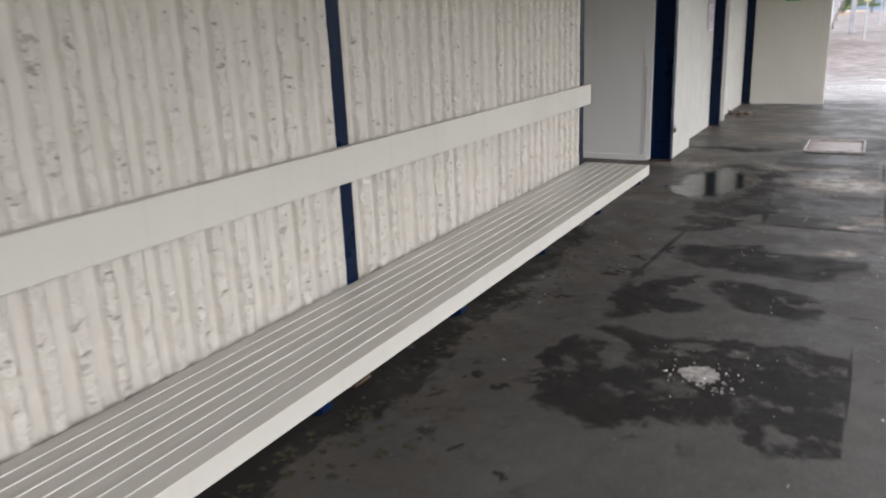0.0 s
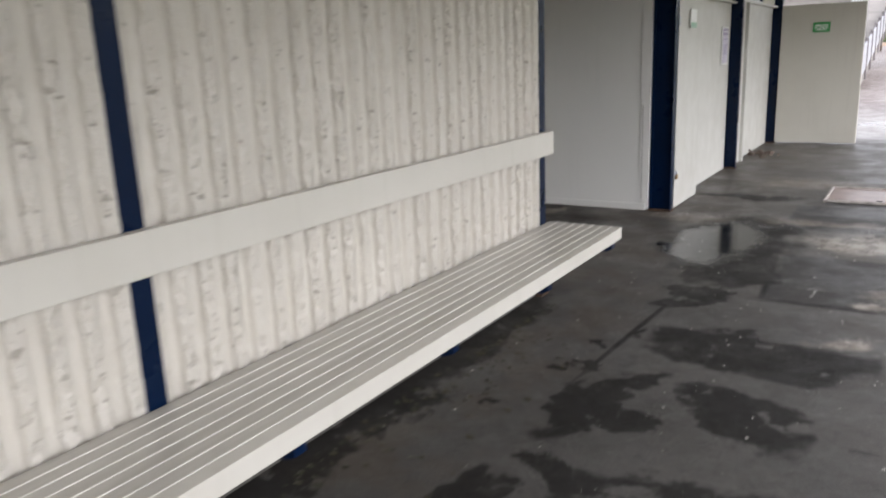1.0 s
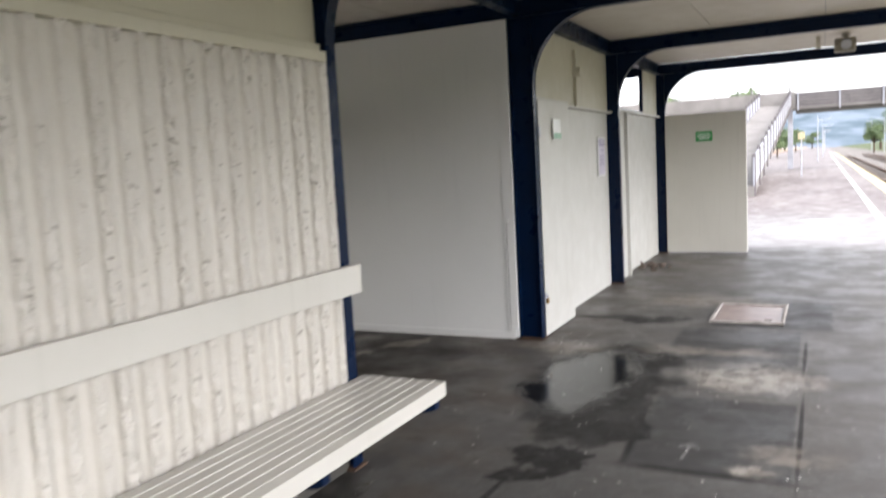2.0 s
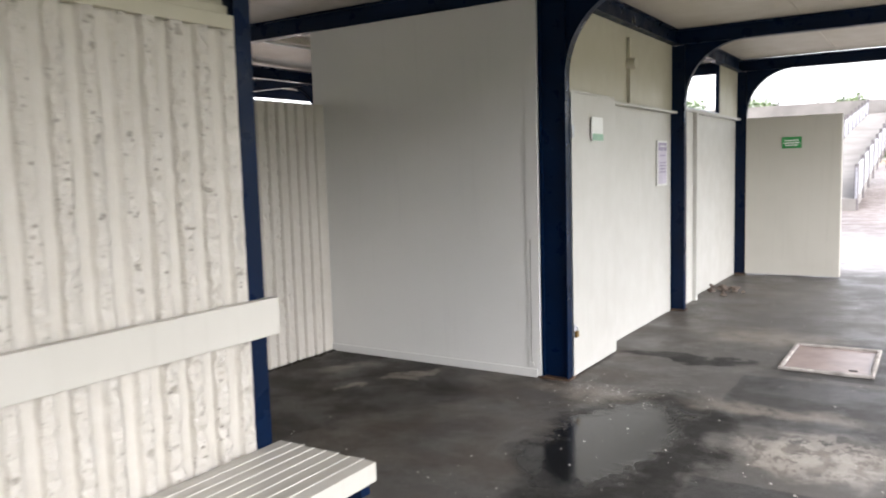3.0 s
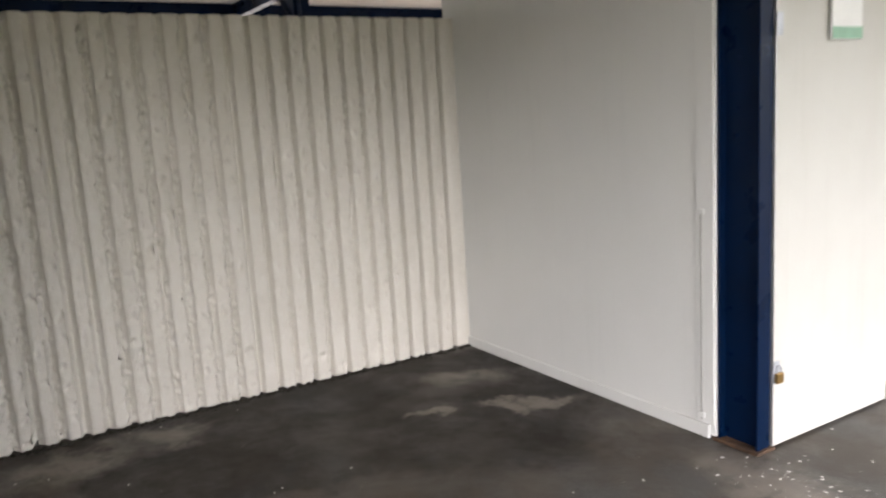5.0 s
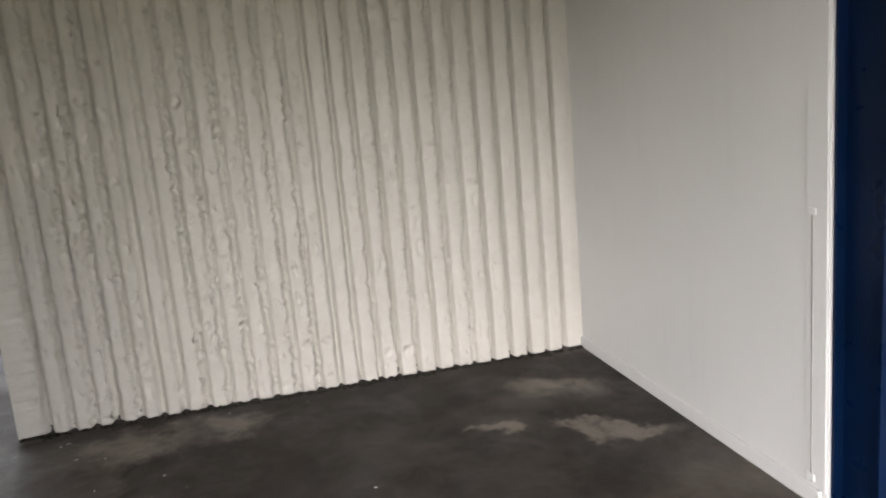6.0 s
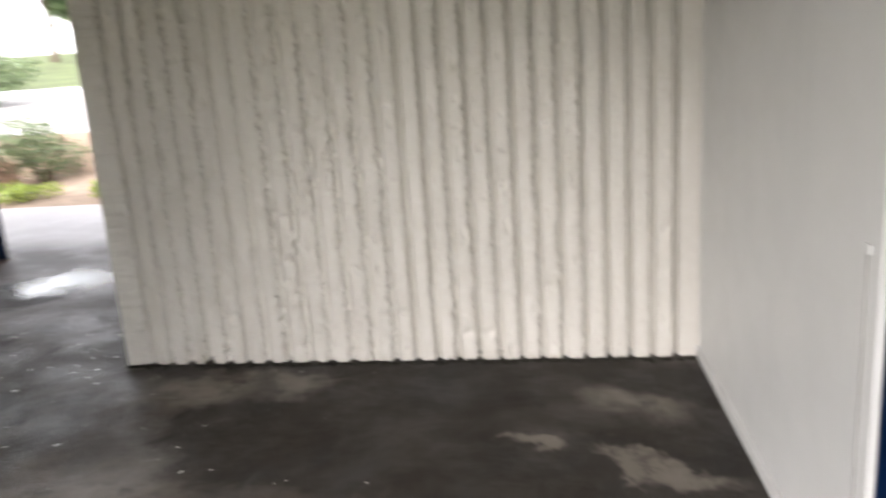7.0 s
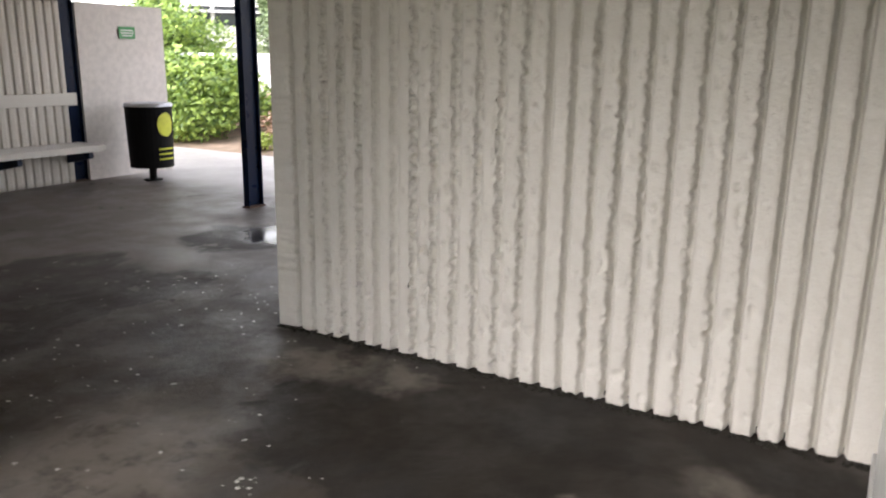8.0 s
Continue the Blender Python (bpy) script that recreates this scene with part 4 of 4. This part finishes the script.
for z in (0.34, 0.56, 0.78, 1.0):
    slab("rail", BRIDGE, bridge, -1.4, BY - 0.1, BZ + z, 30, BY - 0.052, BZ + z + 0.06, bevel=0.008)
for k in range(12):
    slab("parapet_post", STAIR, bridge, -1.3 + 2.5 * k, BY - 0.17, BZ - 0.1, -1.2 + 2.5 * k, BY - 0.102, BZ + 1.2, bevel=0.01)
slab("under_beam", DARK, bridge, -1.4, BY + 0.1, BZ - 0.3, 30, BY + 0.4, BZ, bevel=0.01)
for x in (-1.75, 12.0):
    slab("pier", STAIR, bridge, x - 0.16, BY + 0.3, -0.9 if x > 2 else 0.0, x + 0.16, BY + 0.7, BZ, bevel=0.02)
stair = [(28.5, 0.0), (BY, BZ), (BY, BZ + 0.35), (28.5, 0.35)]
flip = Matrix(((0, 0, 1, 0), (1, 0, 0, 0), (0, 1, 0, 0), (0, 0, 0, 1)))
bm = bmesh.new()
prism(bm, stair, 1.9, pose(-3.6, 0, 0) @ flip)
part("ramp", bm, BRIDGE, bridge)
for x in (-3.65, -1.72):
    bm = bmesh.new()
    prism(bm, [(28.5, 0.35), (BY, BZ + 0.35), (BY, BZ + 1.05), (28.5, 1.25)], 0.05, pose(x, 0, 0) @ flip)
    part("side_panel", bm, STAIR, bridge)
    for k in range(16):
        y = 28.6 + k * 2.05
        z = (y - 28.5) / (BY - 28.5) * BZ
        bm = bmesh.new()
        box(bm, x - 0.03, y, z, x + 0.08, y + 0.09, z + 1.35, bevel=0.01)
        part("post", bm, MESH, bridge)
slab("landing", BRIDGE, bridge, -22, BY, BZ, -1.4, BY + 2.2, BZ + 0.35, bevel=0.02)
slab("parapet", BRIDGE, bridge, -22, BY - 0.05, BZ + 0.35, -1.4, BY, BZ + 1.2, bevel=0.01)
for k in range(9):
    slab("rail_post", MESH, bridge, -21 + k * 2.4, BY - 0.1, BZ + 1.2, -20.92 + k * 2.4, BY - 0.05, BZ + 1.6, bevel=0)
for x in (-20, -11):
    slab("pier", BRIDGE, bridge, x - 0.35, BY + 0.3, 0.0, x + 0.35, BY + 1.4, BZ, bevel=0.02)
board = holder("platform_sign", pose(-0.71, 45.0, 0.0), "small faded yellow sign on a slim grey post", "sign")
bm = bmesh.new()
tube(bm, (0, 0, 0), (0, 0, 2.25), 0.04, 10)
part("post", bm, GALV, board)
slab("board", YELLOW, board, -0.16, -0.06, 1.85, 0.16, -0.042, 2.2, bevel=0.004, label="yellow board")

for x, y, h in ((-0.2, 84, 4.2), (0.2, 112, 4.2), (10.5, 72, 5.5), (10.7, 100, 5.5), (10.9, 140, 5.5), (0.3, 150, 4.2), (0.5, 190, 4.6), (11.2, 180, 7), (11.4, 230, 8), (0.7, 240, 6)):
    m = holder("lamp_post", pose(x, y, 0 if x < 2 else -0.7), "slim grey mast beside the railway", "mast", "masts along the line")
    bm = bmesh.new()
    tube(bm, (0, 0, 0), (0, 0, h), 0.06, 10, 0.04)
    part("pole", bm, GALV, m)
    bm = bmesh.new()
    tube(bm, (0, 0, h - 0.4), (-1.4 if x > 2 else 1.2, 0, h - 0.2), 0.035, 8)
    part("arm", bm, GALV, m)


# ---- plants ----
def leaves(name, blobs, count, size, material, parent, seed):
    """Many small bent leaves set over a few uneven clumps."""
    r = random.Random(seed)
    vs, fs = [], []
    for _ in range(count):
        cx, cy, cz, rx, ry, rz = r.choice(blobs)
        d = Vector((r.gauss(0, 1), r.gauss(0, 1), r.gauss(0, 1))).normalized()
        k = r.uniform(0.55, 1.05) * (1 + 0.22 * noise.noise(Vector((d.x * 3 + cx, d.y * 3 + cy, d.z * 3 + cz))))
        p = Vector((cx + d.x * rx * k, cy + d.y * ry * k, cz + d.z * rz * k))
        if p.z < 0.01:
            continue
        s = size * r.uniform(0.6, 1.4)
        a = Vector((r.gauss(0, 1), r.gauss(0, 1), r.gauss(0, 0.6))).normalized()
        b = a.cross(d + Vector((r.gauss(0, 0.6), r.gauss(0, 0.6), r.gauss(0, 0.6)))).normalized()
        n = a.cross(b)
        i = len(vs)
        vs += [tuple(p), tuple(p + a * s * 0.5 + b * s * 0.32 + n * s * 0.1), tuple(p + a * s), tuple(p + a * s * 0.5 - b * s * 0.32 + n * s * 0.1)]
        fs += [(i, i + 1, i + 2), (i, i + 2, i + 3)]
    return raw(name, vs, fs, material, parent)


def shrub(x, y, z, w, h, material, seed, label, count=5200, size=0.085):
    ob = holder("shrub", pose(x, y, z), label, "shrub")
    r = random.Random(seed)
    blobs = [(r.uniform(-0.32, 0.32) * w, r.uniform(-0.32, 0.32) * w, h * r.uniform(0.18, 0.7), w * r.uniform(0.18, 0.3), w * r.uniform(0.18, 0.3), h * r.uniform(0.2, 0.32)) for _ in range(13)]
    bm = bmesh.new()
    for k in range(7):
        a = 0.9 * k
        tube(bm, (0.06 * math.cos(a), 0.06 * math.sin(a), 0), (0.28 * w * math.cos(a), 0.28 * w * math.sin(a), h * 0.65), 0.02, 6, 0.006)
    part("stems", bm, BARK, ob)
    leaves("foliage", blobs, count, size, material, ob, seed)
    return ob


def tree(x, y, z, h, w, material, seed, label, count=6500, size=0.22):
    ob = holder("tree", pose(x, y, z), label, "tree")
    r = random.Random(seed)
    bm = bmesh.new()
    tube(bm, (0, 0, -0.3), (0, 0, h * 0.55), 0.035 * h, 10, 0.018 * h)
    blobs = []
    for k in range(11):
        a, e = r.uniform(0, 6.28), r.uniform(0.38, 0.92)
        q = w * 0.5 * r.uniform(0.25, 0.72) * (1.25 - e * 0.7)
        tip = (q * math.cos(a), q * math.sin(a), h * e)
        tube(bm, (0, 0, h * e * 0.55), tip, 0.013 * h, 6, 0.004 * h)
        blobs.append((*tip, w * r.uniform(0.14, 0.24), w * r.uniform(0.14, 0.24), h * r.uniform(0.08, 0.15)))
    part("trunk", bm, BARK, ob)
    leaves("crown", blobs, count, size, material, ob, seed)
    return ob


shrub(-11.0, -3.1, 0.05, 2.6, 1.75, LEAF, 3, "dense bright green shrub in the garden bed", 15000, 0.105)
shrub(-11.6, -0.2, 0.08, 1.5, 1.25, LEAF_DARK, 4, "dull green small-leaved shrub", 3000, 0.06)
shrub(-11.3, -5.2, 0.08, 2.2, 1.6, LEAF, 5, "bright green shrub behind the screen wall", 4500)
shrub(-21.5, -16.3, 0.95, 4.6, 2.6, LEAF, 31, "large bright green shrub behind the road barrier", 11000, 0.15)
shrub(-22.5, -21.0, 1.0, 5.5, 2.6, LEAF, 32, "spreading green shrub behind the road barrier", 9000, 0.16)
shrub(-24.0, -11.0, 1.1, 4.5, 2.2, LEAF_DARK, 33, "dull green hedge behind the road", 8000, 0.15)
shrub(-11.0, -0.75, 0.03, 0.9, 0.75, DRY, 8, "dry reddish-brown shrub in the garden bed", 1600, 0.06)
shrub(-12.0, 2.0, 0.1, 1.6, 1.1, LEAF, 6, "bright green shrub behind the column", 3000)
for k, (x, y, w) in enumerate(((-10.15, -2.6, 0.8), (-10.1, -0.6, 0.7), (-10.2, 0.4, 0.9), (-10.15, 1.8, 0.7), (-10.1, -4.2, 0.8))):
    shrub(x, y, 0.02, w, 0.3, GRASS, 20 + k, "low yellow-green ground cover at the bed edge", 900, 0.05)
for k, (x, y, z, h, w, m) in enumerate(((-33.0, -21.4, 1.9, 2.7, 2.7, LEAF_DARK), (-46, -45, 2.9, 4.8, 4.5, LEAF_DARK), (-36, -8, 1.8, 2.4, 4, LEAF), (-62, -52, 4.4, 5.0, 5, LEAF_DARK), (-50, -36, 3.4, 6.5, 6, LEAF_DARK), (-52, -26, 3.6, 8, 7, LEAF_DARK), (-55, -13, 3.8, 9, 8, LEAF_DARK), (-44, -2, 2.8, 7, 7, LEAF_DARK), (-60, -45, 4.4, 9, 10, LEAF_DARK), (-40, -38, 2.3, 3.4, 6, LEAF), (-38, 5, 2.2, 6, 7, LEAF))):
    tree(x, y, z, h, w, m, 40 + k, "leafy green tree on the slope behind the road", size=0.3)
for k, (x, y, h, w) in enumerate(((16, 78, 4.5, 6), (18, 92, 5, 7), (15, 110, 4, 6), (20, 64, 5, 7), (-9, 90, 4, 6), (-12, 110, 5, 7), (-6, 130, 4, 7), (-14, 75, 6.4, 8), (-22, 80, 7.6, 11), (-30, 84, 8.0, 12), (14, 240, 10, 9), (21, 262, 11, 11), (16, 205, 7, 7), (26, 300, 12, 14), (-7, 250, 6, 8), (-12, 300, 8, 10), (-4, 360, 7, 9), (9.9, 190, 5.6, 5), (-6.3, 67, 5.5, 6))):
    tree(x, y, -0.4 if x > 2 else 0.2, h, w, LEAF_DARK, 70 + k, "green tree beside the railway", 3500, 0.32)


# ---- road, fence and houses on the slope ----
fence = holder("road_barrier", pose(-17.6, 0, 0.8), "white metal barrier along the road", "barrier")
slab("rail", GALV, fence, -0.02, -45, 0.70, 0.02, 25, 0.77, bevel=0.008)
for k in range(29):
    slab("post", GALV, fence, -0.02, -44.5 + 2.4 * k, 0.0, 0.02, -44.46 + 2.4 * k, 0.7, bevel=0.006)


def house(x, y, z, w, d, h, turn, label):
    ob = holder("house", pose(x, y, z, 0, 0, turn), label, "house", "houses on the hill")
    slab("wall", HOUSE, ob, -w / 2, -d / 2, -1.5, w / 2, d / 2, h, bevel=0.02)
    bm = bmesh.new()
    prism(bm, [(-d / 2 - 0.4, h + 0.02), (d / 2 + 0.4, h + 0.02), (0, h + 1.5)], w + 0.7, pose(-w / 2 - 0.35, 0, 0) @ flip)
    part("roof", bm, ROOF, ob)
    for k in range(4):
        u = -w / 2 + w * (k + 0.5) / 4
        win = slab("window", HOUSE, ob, u - 0.75, -d / 2 - 0.05, 0.9, u + 0.75, -d / 2 + 0.02, 2.2)
        slab("pane", GLASS, win, u - 0.65, -d / 2 - 0.058, 1.0, u + 0.65, -d / 2 - 0.051, 2.1)
    return ob


house(-37, -27.8, 2.2, 6, 5, 1.7, 132, "white weatherboard house with a grey roof")
house(-58, -40, 4.6, 9, 6, 2.8, 133, "pale house with a grey roof among trees")
house(-62, -24, 5.2, 9, 6, 2.8, 125, "white house higher on the slope")

# ---- far hills beyond the railway ----
hill = Shader("hazy_blue_bush_hills", 0.95)
hill.colour(hill.mix(hill.step(hill.noise(0.02, 8, 0.65, hill.scaled(hill.pos, 1, 1, 3)), 0.4, 0.62), (0.15, 0.19, 0.235), (0.06, 0.095, 0.12)))
verts, faces = [], []
n = 60
for j, (dist, rise) in enumerate(((700, 0.0), (860, 0.62), (1000, 1.0))):
    for i in range(n + 1):
        a = radians(30 + 130 * i / n)
        z = -5 + rise * (40 + 20 * noise.noise(Vector((i * 0.16, j * 0.4, 2))) + 9 * noise.noise(Vector((i * 0.7, j, 7))))
        verts.append((dist * math.cos(a), dist * math.sin(a), z))
for j in range(2):
    for i in range(n):
        b = j * (n + 1) + i
        faces.append((b, b + 1, b + n + 2, b + n + 1))
tagged(raw("backdrop_hills", verts, faces, hill.mat, None, True), "hazy blue-green hills beyond the railway line", "hills", kind="structure")
